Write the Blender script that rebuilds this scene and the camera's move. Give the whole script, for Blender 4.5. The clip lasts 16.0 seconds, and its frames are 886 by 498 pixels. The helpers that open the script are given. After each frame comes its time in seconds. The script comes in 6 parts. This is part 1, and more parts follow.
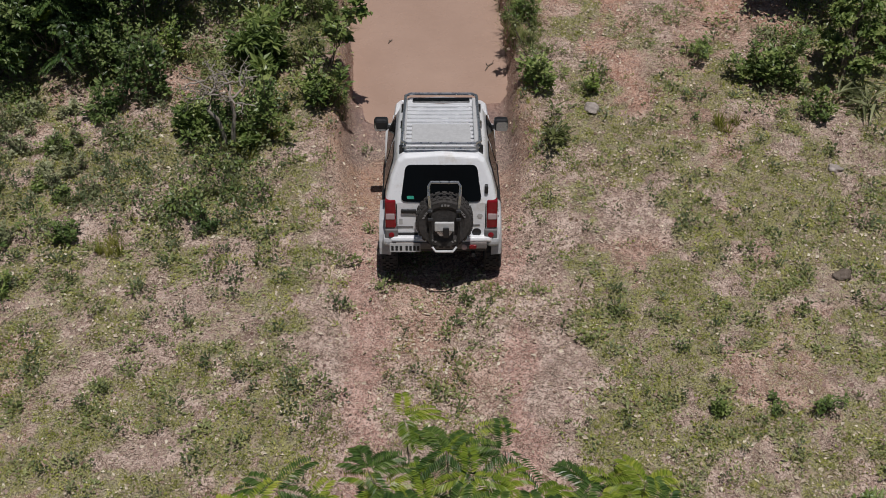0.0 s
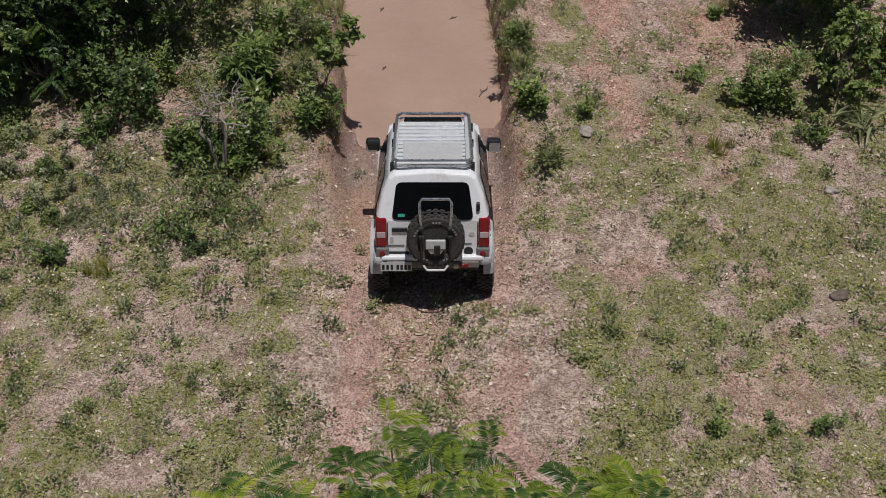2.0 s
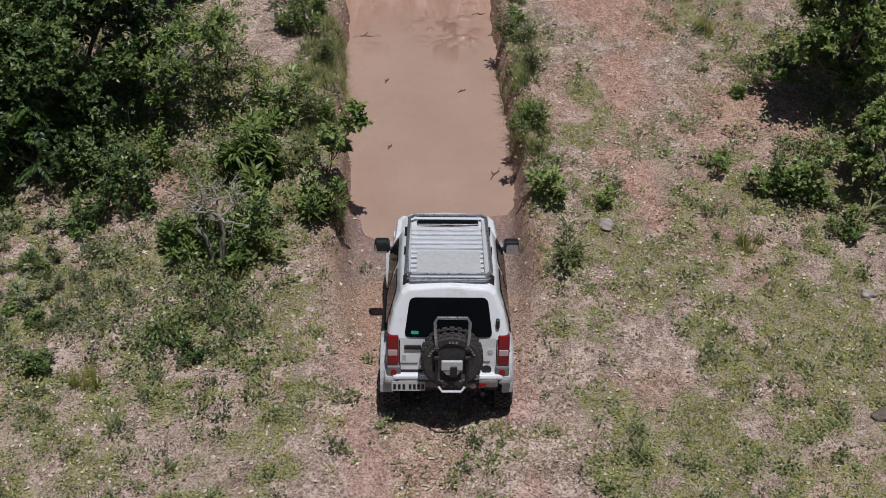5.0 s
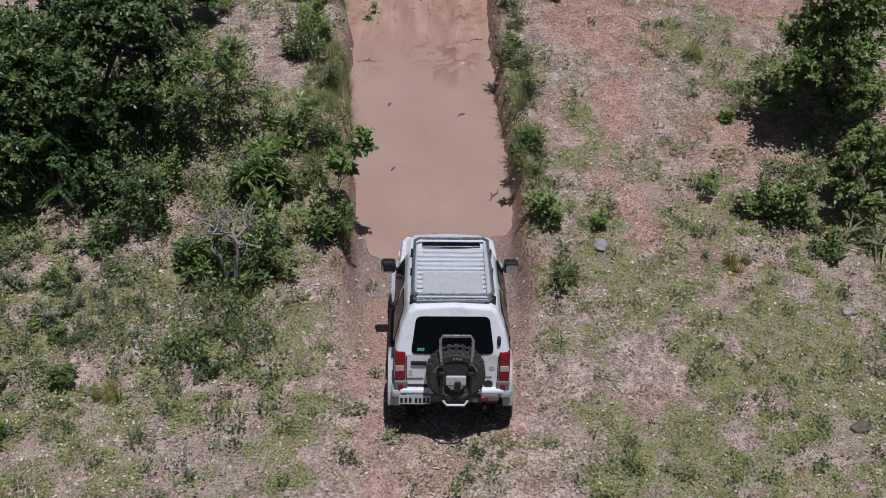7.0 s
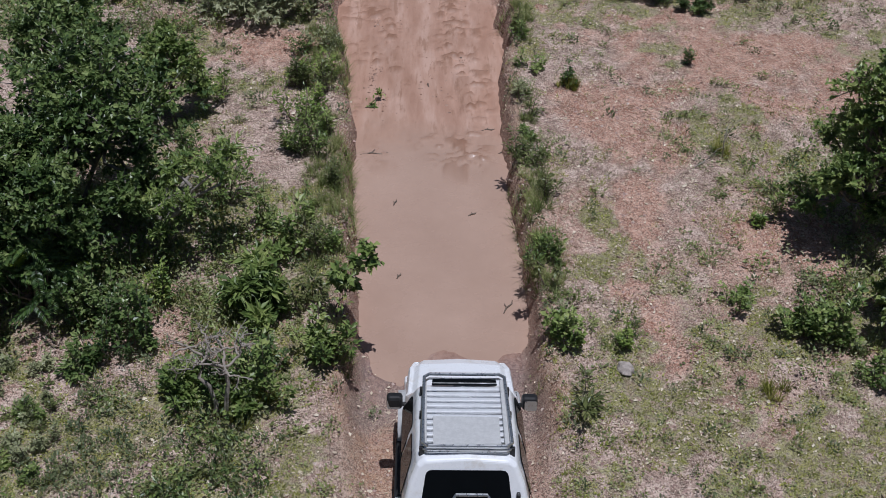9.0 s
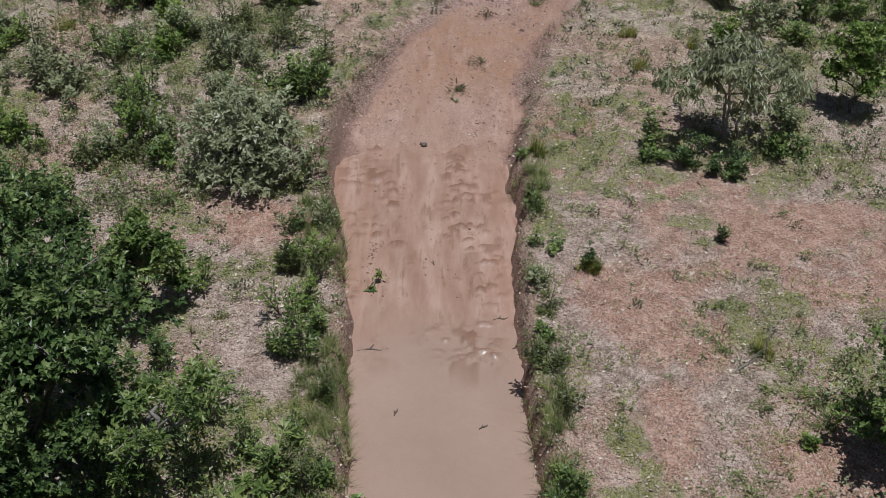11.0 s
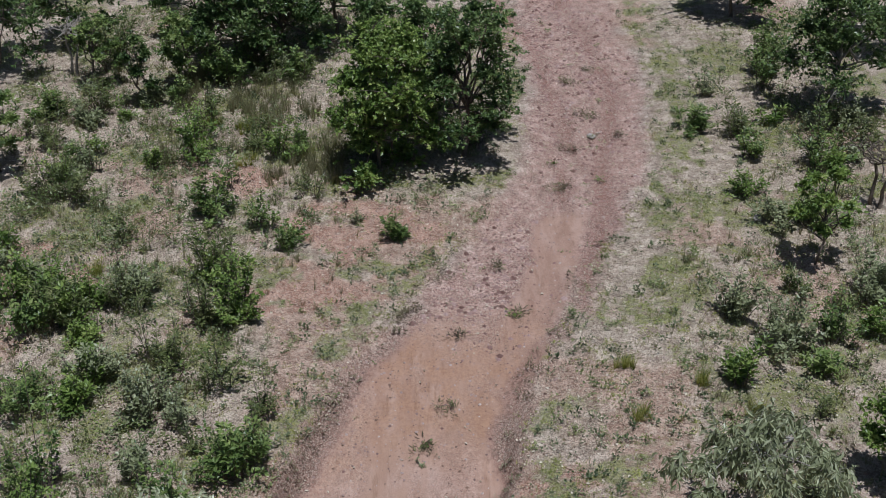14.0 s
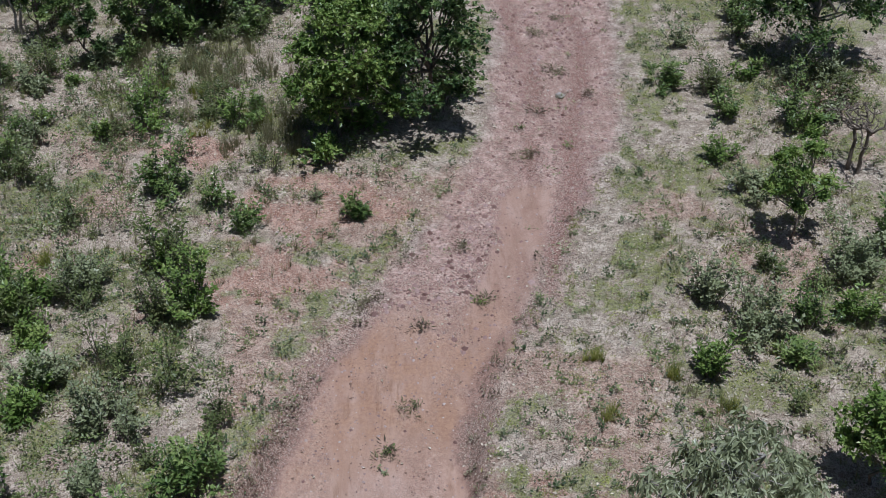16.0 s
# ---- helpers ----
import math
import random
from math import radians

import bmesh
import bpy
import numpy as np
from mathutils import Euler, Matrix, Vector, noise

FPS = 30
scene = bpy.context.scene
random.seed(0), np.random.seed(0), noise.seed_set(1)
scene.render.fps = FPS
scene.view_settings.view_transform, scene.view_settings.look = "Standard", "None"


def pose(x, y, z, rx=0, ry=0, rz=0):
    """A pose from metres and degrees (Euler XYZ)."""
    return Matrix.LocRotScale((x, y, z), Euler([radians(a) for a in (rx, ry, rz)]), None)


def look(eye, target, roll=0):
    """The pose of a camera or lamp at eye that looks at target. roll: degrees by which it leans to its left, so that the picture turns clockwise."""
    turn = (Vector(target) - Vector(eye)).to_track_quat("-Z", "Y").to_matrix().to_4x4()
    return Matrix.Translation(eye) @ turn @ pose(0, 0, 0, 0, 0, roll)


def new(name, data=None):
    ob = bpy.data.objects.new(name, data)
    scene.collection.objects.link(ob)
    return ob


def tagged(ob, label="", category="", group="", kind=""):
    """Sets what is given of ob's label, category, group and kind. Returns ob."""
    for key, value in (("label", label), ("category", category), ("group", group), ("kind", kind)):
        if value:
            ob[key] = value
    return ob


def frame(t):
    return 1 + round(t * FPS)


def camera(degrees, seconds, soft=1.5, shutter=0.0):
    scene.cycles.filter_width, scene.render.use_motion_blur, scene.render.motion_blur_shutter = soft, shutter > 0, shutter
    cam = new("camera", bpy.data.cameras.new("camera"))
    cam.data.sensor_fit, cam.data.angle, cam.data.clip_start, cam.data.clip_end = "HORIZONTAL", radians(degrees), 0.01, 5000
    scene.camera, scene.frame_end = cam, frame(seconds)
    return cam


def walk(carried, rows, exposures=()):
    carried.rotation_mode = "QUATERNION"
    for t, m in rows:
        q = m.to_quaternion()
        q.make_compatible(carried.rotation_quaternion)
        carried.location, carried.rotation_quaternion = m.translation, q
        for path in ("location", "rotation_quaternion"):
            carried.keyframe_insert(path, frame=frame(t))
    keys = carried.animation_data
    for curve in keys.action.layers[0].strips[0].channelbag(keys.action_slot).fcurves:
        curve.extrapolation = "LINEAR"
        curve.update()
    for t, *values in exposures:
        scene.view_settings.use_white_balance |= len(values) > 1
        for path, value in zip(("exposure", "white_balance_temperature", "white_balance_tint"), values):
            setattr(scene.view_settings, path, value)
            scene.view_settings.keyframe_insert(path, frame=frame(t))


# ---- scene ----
cam = camera(38.0, 16.0, soft=0.5)
PATH = [
    (0, (0.001, -14.39, 12.433), (0.006, -12.964, 11.031), 0.1),
    (0.5, (0.074, -14.446, 12.225), (0.076, -13.025, 10.817), -0.0),
    (1, (0.119, -14.649, 12.095), (0.122, -13.221, 10.695), 0.0),
    (1.5, (0.094, -14.698, 12.057), (0.101, -13.246, 10.682), 0.1),
    (2, (0.136, -14.533, 11.99), (0.138, -13.052, 10.646), 0.0),
    (2.5, (0.097, -14.065, 11.978), (0.101, -12.568, 10.651), 0.1),
    (3, (0.063, -13.49, 11.96), (0.066, -11.987, 10.64), 0.1),
    (3.5, (0.009, -12.98, 11.933), (0.013, -11.481, 10.608), 0.2),
    (4, (0.008, -12.611, 11.845), (0.011, -11.115, 10.518), 0.2),
    (4.2, (-0.061, -12.479, 11.819), (-0.05, -10.987, 10.487), 0.5),
    (6.5, (-0.343, -13.621, 12.998), (-0.309, -12.128, 11.668), 1.2),
    (7, (-0.421, -13.368, 12.898), (-0.382, -11.869, 11.575), 1.4),
    (7.5, (-0.466, -13.067, 12.838), (-0.426, -11.553, 11.532), 1.5),
    (8, (-0.527, -12.606, 12.776), (-0.484, -11.08, 11.484), 1.6),
    (8.2, (-0.559, -12.372, 12.777), (-0.515, -10.845, 11.485), 1.8),
    (10.3, (-0.438, -9.349, 12.547), (-0.42, -7.768, 11.322), 0.8),
    (10.5, (-0.424, -8.974, 12.633), (-0.408, -7.387, 11.416), 0.8),
    (11, (-0.474, -8.095, 12.854), (-0.453, -6.49, 11.66), 1.0),
    (11.5, (-0.457, -7.286, 13.078), (-0.439, -5.669, 11.902), 1.0),
    (12, (-0.398, -6.547, 13.332), (-0.38, -4.911, 12.182), 1.0),
    (12.5, (-0.387, -5.577, 13.615), (-0.365, -3.918, 12.498), 1.2),
    (13, (-0.304, -4.385, 13.827), (-0.286, -2.705, 12.742), 1.0),
    (13.5, (-0.2, -2.967, 14.156), (-0.177, -1.282, 13.08), 0.9),
    (14, (-0.14, -1.644, 14.509), (-0.091, 0.038, 13.427), 0.9),
    (14.5, (-0.012, -0.707, 14.838), (0.062, 0.956, 13.728), 0.8),
    (15, (0.091, -0.14, 15.091), (0.176, 1.498, 13.946), 0.7),
    (15.5, (0.23, 0.117, 15.297), (0.309, 1.727, 14.113), 0.5),
    (16, (0.223, 0.213, 15.45), (0.303, 1.794, 14.228), 0.7),
]
walk(cam, [(t, look(e, g, r)) for t, e, g, r in PATH], [
    (0, -0.8, 6300, 13), (4.2, -0.74, 6120, 13), (6.3, -0.73, 5800, 14), (8.2, -0.72, 5650, 15), (10.3, -0.71, 5700, 10), (12.5, -0.83, 5800, 7), (13.5, -0.77, 5600, 8), (15, -0.66, 5350, 8), (16, -0.66, 5270, 8)])
# ---- light ----
SUN_DIR = Vector((-0.08, 0.13, -1.0))          # the way the sunlight travels, nearly straight down
world = bpy.data.worlds.new("sky")
scene.world = world
world.use_nodes = True
wn = world.node_tree.nodes
sky = wn.new("ShaderNodeTexSky")
sky.sky_type = "NISHITA"
sky.sun_disc = False
sky.sun_elevation = radians(81)
sky.sun_rotation = math.atan2(-SUN_DIR.x, -SUN_DIR.y)
wn["Background"].inputs["Strength"].default_value = 0.042
world.node_tree.links.new(sky.outputs[0], wn["Background"].inputs["Color"])
sun = new("sun", bpy.data.lights.new("sun", "SUN"))
sun.data.energy = 4.9
sun.data.angle = radians(0.53)
sun.data.color = (1.0, 0.965, 0.915)
sun.matrix_world = look((0, 0, 30), Vector((0, 0, 30)) + SUN_DIR)


# ---- materials ----
class Mat:
    """A small builder for node materials."""

    def __init__(self, name):
        self.m = bpy.data.materials.new(name)
        self.m.use_nodes = True
        self.t = self.m.node_tree
        self.b = self.t.nodes["Principled BSDF"]

    def node(self, kind, **inputs):
        n = self.t.nodes.new(kind)
        for k, v in inputs.items():
            self.put(n, k.replace("_", " "), v)
        return n

    def put(self, n, key, v):
        s = n.inputs[key]
        if isinstance(v, bpy.types.NodeSocket):
            self.t.links.new(v, s)
        else:
            s.default_value = v

    def coords(self, kind="Object"):
        return self.node("ShaderNodeTexCoord").outputs[kind]

    def noise(self, scale, detail=4.0, rough=0.6, vec=None):
        n = self.node("ShaderNodeTexNoise", Scale=scale, Detail=detail, Roughness=rough)
        self.t.links.new(vec or self.coords(), n.inputs["Vector"])
        return n.outputs["Fac"]

    def attr(self, name):
        n = self.node("ShaderNodeAttribute")
        n.attribute_name = name
        return n.outputs["Fac"]

    def math(self, op, a, b=0.0, clamp=False):
        n = self.t.nodes.new("ShaderNodeMath")
        n.operation, n.use_clamp = op, clamp
        for i, v in enumerate((a, b)):
            if isinstance(v, bpy.types.NodeSocket):
                self.t.links.new(v, n.inputs[i])
            else:
                n.inputs[i].default_value = v
        return n.outputs[0]

    def span(self, v, lo, hi, a=0.0, b=1.0):
        n = self.t.nodes.new("ShaderNodeMapRange")
        n.interpolation_type = "SMOOTHSTEP"
        self.t.links.new(v, n.inputs[0])
        for i, k in enumerate((lo, hi, a, b)):
            n.inputs[i + 1].default_value = k
        return n.outputs[0]

    def mix(self, fac, a, b):
        n = self.t.nodes.new("ShaderNodeMix")
        n.data_type = "RGBA"
        for i, v in ((0, fac), (6, a), (7, b)):
            if isinstance(v, bpy.types.NodeSocket):
                self.t.links.new(v, n.inputs[i])
            else:
                n.inputs[i].default_value = v if i == 0 else (*v, 1)
        return n.outputs[2]

    def ramp(self, v, stops):
        n = self.t.nodes.new("ShaderNodeValToRGB")
        self.t.links.new(v, n.inputs[0])
        el = n.color_ramp.elements
        while len(el) < len(stops):
            el.new(0.5)
        for e, (p, c) in zip(el, stops):
            e.position, e.color = p, (*c, 1)
        return n.outputs[0]

    def bump(self, height, strength, distance):
        n = self.node("ShaderNodeBump", Strength=strength, Distance=distance)
        self.t.links.new(height, n.inputs["Height"])
        self.t.links.new(n.outputs[0], self.b.inputs["Normal"])

    def base(self, colour, rough=0.8, metal=0.0, spec=None):
        self.put(self.b, "Base Color", colour if isinstance(colour, bpy.types.NodeSocket) else (*colour, 1))
        self.put(self.b, "Roughness", rough)
        self.put(self.b, "Metallic", metal)
        if spec is not None:
            self.put(self.b, "Specular IOR Level", spec)
        return self.m


def island(k):
    n = k.node("ShaderNodeNewGeometry")
    return n.outputs["Random Per Island"]


def leaf_material(name, stops, thin=0.3, rough=0.38):
    """Leaves: colour varies from leaf to leaf; some light shines through."""
    k = Mat(name)
    sprig = k.noise(2.4, 3, 0.6, k.node("ShaderNodeNewGeometry").outputs["Position"])
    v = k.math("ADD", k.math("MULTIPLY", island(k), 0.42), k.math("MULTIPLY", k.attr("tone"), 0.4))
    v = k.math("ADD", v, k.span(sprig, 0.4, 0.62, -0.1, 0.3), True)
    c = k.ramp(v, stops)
    k.base(c, rough, spec=0.5)
    t = k.node("ShaderNodeBsdfTranslucent", Color=c)
    s = k.node("ShaderNodeMixShader", Fac=thin)
    k.t.links.new(k.b.outputs[0], s.inputs[1])
    k.t.links.new(t.outputs[0], s.inputs[2])
    k.t.links.new(s.outputs[0], k.t.nodes["Material Output"].inputs["Surface"])
    return k.m


M = {}
M["dark"] = leaf_material("leaf_dark_green", [(0, (0.028, 0.058, 0.022)), (0.5, (0.115, 0.18, 0.048)), (1, (0.35, 0.42, 0.155))], 0.24)
M["mid"] = leaf_material("leaf_mid_green", [(0, (0.062, 0.11, 0.034)), (0.5, (0.195, 0.27, 0.07)), (1, (0.45, 0.5, 0.18))], 0.25)
M["bright"] = leaf_material("leaf_bright_green", [(0, (0.09, 0.155, 0.035)), (0.6, (0.25, 0.34, 0.075)), (1, (0.48, 0.53, 0.17))], 0.27)
M["grey"] = leaf_material("leaf_grey_green", [(0, (0.14, 0.16, 0.07)), (0.5, (0.31, 0.335, 0.17)), (1, (0.56, 0.57, 0.34))], 0.25)
M["pale"] = leaf_material("leaf_pale_grey_green", [(0, (0.2, 0.22, 0.11)), (0.5, (0.4, 0.42, 0.24)), (1, (0.64, 0.65, 0.44))], 0.25)
M["long_grass"] = leaf_material("grass_long_green", [(0, (0.09, 0.115, 0.035)), (0.5, (0.22, 0.26, 0.075)), (1, (0.45, 0.44, 0.2))], 0.3, 0.55)
M["olive"] = leaf_material("leaf_olive", [(0, (0.08, 0.105, 0.035)), (0.6, (0.2, 0.23, 0.08)), (1, (0.37, 0.36, 0.16))])
M["fern"] = leaf_material("leaf_feathery_green", [(0, (0.03, 0.065, 0.02)), (0.6, (0.075, 0.14, 0.035)), (1, (0.16, 0.245, 0.06))], 0.3)
M["frond"] = leaf_material("leaf_feathery_light", [(0, (0.035, 0.075, 0.02)), (0.5, (0.085, 0.155, 0.036)), (1, (0.2, 0.285, 0.065))], 0.33)
M["young"] = leaf_material("leaf_feathery_young", [(0, (0.13, 0.21, 0.03)), (0.5, (0.27, 0.36, 0.045)), (1, (0.5, 0.53, 0.09))], 0.4)
M["grass"] = leaf_material("grass_green", [(0, (0.12, 0.135, 0.026)), (0.5, (0.285, 0.3, 0.05)), (1, (0.57, 0.51, 0.19))], 0.25, 0.6)
M["turf"] = leaf_material("turf_leaf", [(0, (0.11, 0.125, 0.035)), (0.5, (0.27, 0.3, 0.05)), (1, (0.55, 0.53, 0.16))], 0.25, 0.6)
M["straw"] = leaf_material("grass_dry", [(0, (0.25, 0.2, 0.13)), (0.6, (0.44, 0.37, 0.25)), (1, (0.6, 0.53, 0.4))], 0.25, 0.7)
M["herb"] = leaf_material("herb_leaf", [(0, (0.055, 0.085, 0.035)), (0.5, (0.15, 0.19, 0.085)), (1, (0.33, 0.36, 0.2))], 0.25, 0.5)
M["brown_grass"] = leaf_material("grass_brown_green", [(0, (0.13, 0.115, 0.055)), (0.5, (0.25, 0.23, 0.11)), (1, (0.42, 0.37, 0.22))], 0.25, 0.7)
M["weed"] = leaf_material("weed_leaf", [(0, (0.1, 0.13, 0.042)), (0.5, (0.24, 0.285, 0.095)), (1, (0.5, 0.5, 0.23))], 0.2, 0.5)
M["dry_weed"] = leaf_material("weed_half_dry", [(0, (0.07, 0.05, 0.035)), (0.5, (0.17, 0.14, 0.075)), (1, (0.3, 0.29, 0.13))], 0.15, 0.7)
M["edge"] = leaf_material("weed_on_edge", [(0, (0.1, 0.065, 0.045)), (0.5, (0.22, 0.18, 0.1)), (1, (0.4, 0.38, 0.24))], 0.15, 0.7)
M["litter"] = leaf_material("leaf_litter", [(0, (0.2, 0.125, 0.08)), (0.4, (0.48, 0.375, 0.27)), (1, (0.88, 0.79, 0.63))], 0.1, 0.75)


def slurry(k):
    """Wet churned mud: long drawn streaks along the track, pale films of water between."""
    along = k.node("ShaderNodeMapping", Vector=k.coords())
    along.inputs["Scale"].default_value = (2.2, 0.42, 1.0)
    drawn, fold, broad = k.noise(1.5, 5, 0.62, along.outputs[0]), k.noise(3.1, 6, 0.7, along.outputs[0]), k.noise(0.5, 4, 0.6)
    c = k.ramp(drawn, [(0.34, (0.385, 0.225, 0.158)), (0.5, (0.455, 0.28, 0.204)), (0.64, (0.53, 0.35, 0.27))])
    # folds: browner mud, with the shadow of its ridges painted in
    c = k.mix(k.span(fold, 0.53, 0.66, 0.0, 0.75), c, (0.33, 0.19, 0.125))
    c = k.mix(k.span(broad, 0.46, 0.64, 0.0, 0.5), c, (0.42, 0.255, 0.175))
    return c, k.math("SUBTRACT", drawn, k.math("MULTIPLY", k.span(fold, 0.55, 0.7), 0.2))


def ground_material():
    k = Mat("ground_soil")
    mid, fine, speck, grit = k.noise(3.1, 5, 0.65), k.noise(17, 6, 0.75), k.noise(38, 4, 0.78), k.noise(84, 3, 0.8)
    both = k.math("ADD", k.math("MULTIPLY", mid, 0.42), k.math("MULTIPLY", fine, 0.58))
    soil = k.ramp(both, [(0.42, (0.19, 0.118, 0.092)), (0.5, (0.395, 0.266, 0.215)), (0.57, (0.66, 0.5, 0.425))])
    red = k.ramp(both, [(0.42, (0.235, 0.096, 0.06)), (0.5, (0.41, 0.2, 0.135)), (0.57, (0.6, 0.36, 0.265))])
    patch = k.noise(5.2, 4, 0.6)
    shade = k.ramp(patch, [(0.4, (0.14, 0.1, 0.06)), (0.47, (0.1, 0.105, 0.05)), (0.53, (0.095, 0.11, 0.022)), (0.6, (0.07, 0.08, 0.028))])
    light = k.ramp(patch, [(0.4, (0.35, 0.29, 0.17)), (0.47, (0.3, 0.3, 0.15)), (0.53, (0.31, 0.325, 0.06)), (0.6, (0.26, 0.27, 0.075))])
    turf = k.mix(k.span(speck, 0.44, 0.56), shade, light)
    gravel = k.ramp(both, [(0.41, (0.245, 0.12, 0.095)), (0.5, (0.445, 0.238, 0.19)), (0.58, (0.67, 0.432, 0.36))])
    mud, folds = slurry(k)
    beige = k.ramp(both, [(0.42, (0.195, 0.135, 0.092)), (0.5, (0.425, 0.322, 0.235)), (0.57, (0.7, 0.57, 0.44))])
    soil = k.mix(k.attr("pale"), soil, beige)
    c = k.mix(k.attr("red"), soil, red)
    edge = k.math("ADD", k.attr("turf"), k.math("MULTIPLY", k.math("SUBTRACT", fine, 0.5), 1.6))
    c = k.mix(k.math("MULTIPLY", k.span(edge, 0.2, 0.45), 0.8), c, turf)
    c = k.mix(k.math("MULTIPLY", k.attr("road"), 0.9), c, gravel)
    c = k.mix(k.math("MULTIPLY", k.attr("rut"), k.span(both, 0.42, 0.58, 0.6, 1.0)), c, k.mix(k.span(fine, 0.4, 0.6), (0.2, 0.074, 0.058), (0.36, 0.17, 0.135)))
    wet = k.attr("wet")
    c = k.mix(wet, c, mud)
    c = k.mix(k.math("MULTIPLY", k.attr("clay"), k.span(mid, 0.35, 0.6, 0.2, 0.85)), c, k.mix(k.span(fine, 0.4, 0.6), (0.3, 0.145, 0.078), (0.48, 0.27, 0.15)))
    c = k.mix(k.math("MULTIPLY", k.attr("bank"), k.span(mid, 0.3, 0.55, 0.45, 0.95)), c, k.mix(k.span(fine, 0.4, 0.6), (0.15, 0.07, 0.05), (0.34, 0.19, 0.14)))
    c = k.mix(k.math("MULTIPLY", k.attr("damp"), k.span(mid, 0.3, 0.6, 0.5, 0.95)), c, k.mix(k.span(fine, 0.42, 0.58), (0.17, 0.11, 0.098), (0.3, 0.21, 0.185)))
    # light and dark grit, less of it on wet mud
    dry = k.math("MULTIPLY", k.math("SUBTRACT", 1.0, k.math("MULTIPLY", wet, 0.93)), k.math("SUBTRACT", 1.0, k.math("MULTIPLY", k.attr("turf"), 0.6)))
    c = k.mix(k.math("MULTIPLY", k.span(grit, 0.52, 0.585), k.math("MULTIPLY", dry, 0.85)), c, (0.75, 0.655, 0.52))
    c = k.mix(k.math("MULTIPLY", k.span(speck, 0.485, 0.415), k.math("MULTIPLY", dry, 0.9)), c, (0.075, 0.053, 0.037))
    gloss = k.math("MAXIMUM", wet, k.attr("damp"))
    k.base(c, k.math("SUBTRACT", 0.95, k.math("MULTIPLY", gloss, 0.5)), spec=0.3)
    lumps = k.math("MULTIPLY", k.math("MULTIPLY", folds, wet), 1.2)
    grain = k.math("ADD", k.math("MULTIPLY", fine, 0.6), k.math("MULTIPLY", speck, 0.4))
    h = k.math("ADD", k.math("MULTIPLY", grain, k.math("SUBTRACT", 1.0, k.math("MULTIPLY", wet, 0.75))), lumps)
    k.bump(h, 1.0, 0.022)
    return k.m


def water_material():
    k = Mat("muddy_water")
    c = k.ramp(k.noise(0.6, 5, 0.65), [(0.3, (0.4, 0.27, 0.204)), (0.7, (0.475, 0.33, 0.254))])
    # the far end is stirred up: brown streaks and lumps of mud on the surface
    axes = k.node("ShaderNodeSeparateXYZ", Vector=k.coords())
    wave = k.math("ADD", axes.outputs["Y"], k.math("MULTIPLY", k.noise(0.8, 4, 0.6), 3.0))
    stir = k.span(wave, 8.2, 10.6)
    mud, folds = slurry(k)
    c = k.mix(stir, c, mud)
    # dark brown lumps, their small shadows put into the same colour
    c = k.mix(k.math("MULTIPLY", k.attr("clot_shade"), 0.9), c, (0.27, 0.145, 0.09))
    k.base(c, k.math("ADD", k.span(k.noise(2.2, 3), 0.3, 0.7, 0.2, 0.32), k.math("MULTIPLY", k.math("MAXIMUM", stir, k.attr("clot_shade")), 0.3)), spec=0.4)
    k.bump(k.math("ADD", k.math("MULTIPLY", k.noise(7.0, 3, 0.5), 0.25), k.math("MULTIPLY", k.math("MULTIPLY", folds, 1.6), stir)), 0.5, 0.03)
    return k.m


def plain(name, colour, rough=0.5, metal=0.0, spec=None, spread=0.12, scale=9.0, bump=0.0):
    """A painted, plastic, metal or wooden surface with dirt and slight unevenness."""
    k = Mat(name)
    n = k.noise(scale, 5, 0.65)
    dark = tuple(v * (1 - spread) for v in colour)
    c = k.mix(k.span(n, 0.35, 0.65), dark, colour)
    k.base(c, k.span(k.noise(scale * 2.3, 3), 0.3, 0.7, max(rough - 0.07, 0.02), rough + 0.07), metal, spec)
    if bump:
        k.bump(k.noise(scale * 4, 5, 0.7), bump, 0.02)
    return k.m


def bark_material(name, a, b):
    k = Mat(name)
    n = k.noise(14, 6, 0.75)
    k.base(k.ramp(n, [(0.3, a), (0.7, b)]), 0.9, spec=0.2)
    k.bump(n, 0.8, 0.02)
    return k.m


def car_paint():
    k = Mat("white_car_paint_dusty")
    n = k.noise(4, 6, 0.7)
    c = k.mix(k.span(n, 0.52, 0.75), (0.86, 0.87, 0.88), (0.72, 0.69, 0.65))
    k.base(c, k.span(n, 0.3, 0.7, 0.22, 0.42), spec=0.5)
    k.put(k.b, "Coat Weight", 0.4)
    k.put(k.b, "Coat Roughness", 0.12)
    return k.m


M["ground"] = ground_material()
M["water"] = water_material()
M["bark"] = bark_material("bark_grey_brown", (0.1, 0.075, 0.055), (0.27, 0.22, 0.18))
M["pale_bark"] = bark_material("bark_pale_grey", (0.2, 0.17, 0.145), (0.46, 0.42, 0.37))
M["dead"] = bark_material("dead_grey_wood", (0.24, 0.2, 0.165), (0.5, 0.45, 0.39))
M["stone"] = plain("stone_pinkish", (0.52, 0.45, 0.4), 0.9, spread=0.4, scale=14, bump=0.6)
M["paint"] = car_paint()
M["glass"] = plain("dark_tinted_glass", (0.005, 0.006, 0.007), 0.06, spec=0.07, spread=0.1)
M["black"] = plain("black_plastic", (0.02, 0.02, 0.021), 0.5, spread=0.3)
M["grey_plastic"] = plain("grey_plastic_dusty", (0.2, 0.195, 0.19), 0.6, spread=0.25)
M["rubber"] = plain("tyre_rubber_dusty", (0.062, 0.056, 0.052), 0.85, spread=0.4, scale=20, bump=0.4)
M["steel"] = plain("bare_aluminium", (0.62, 0.63, 0.64), 0.32, 0.9, spread=0.12)
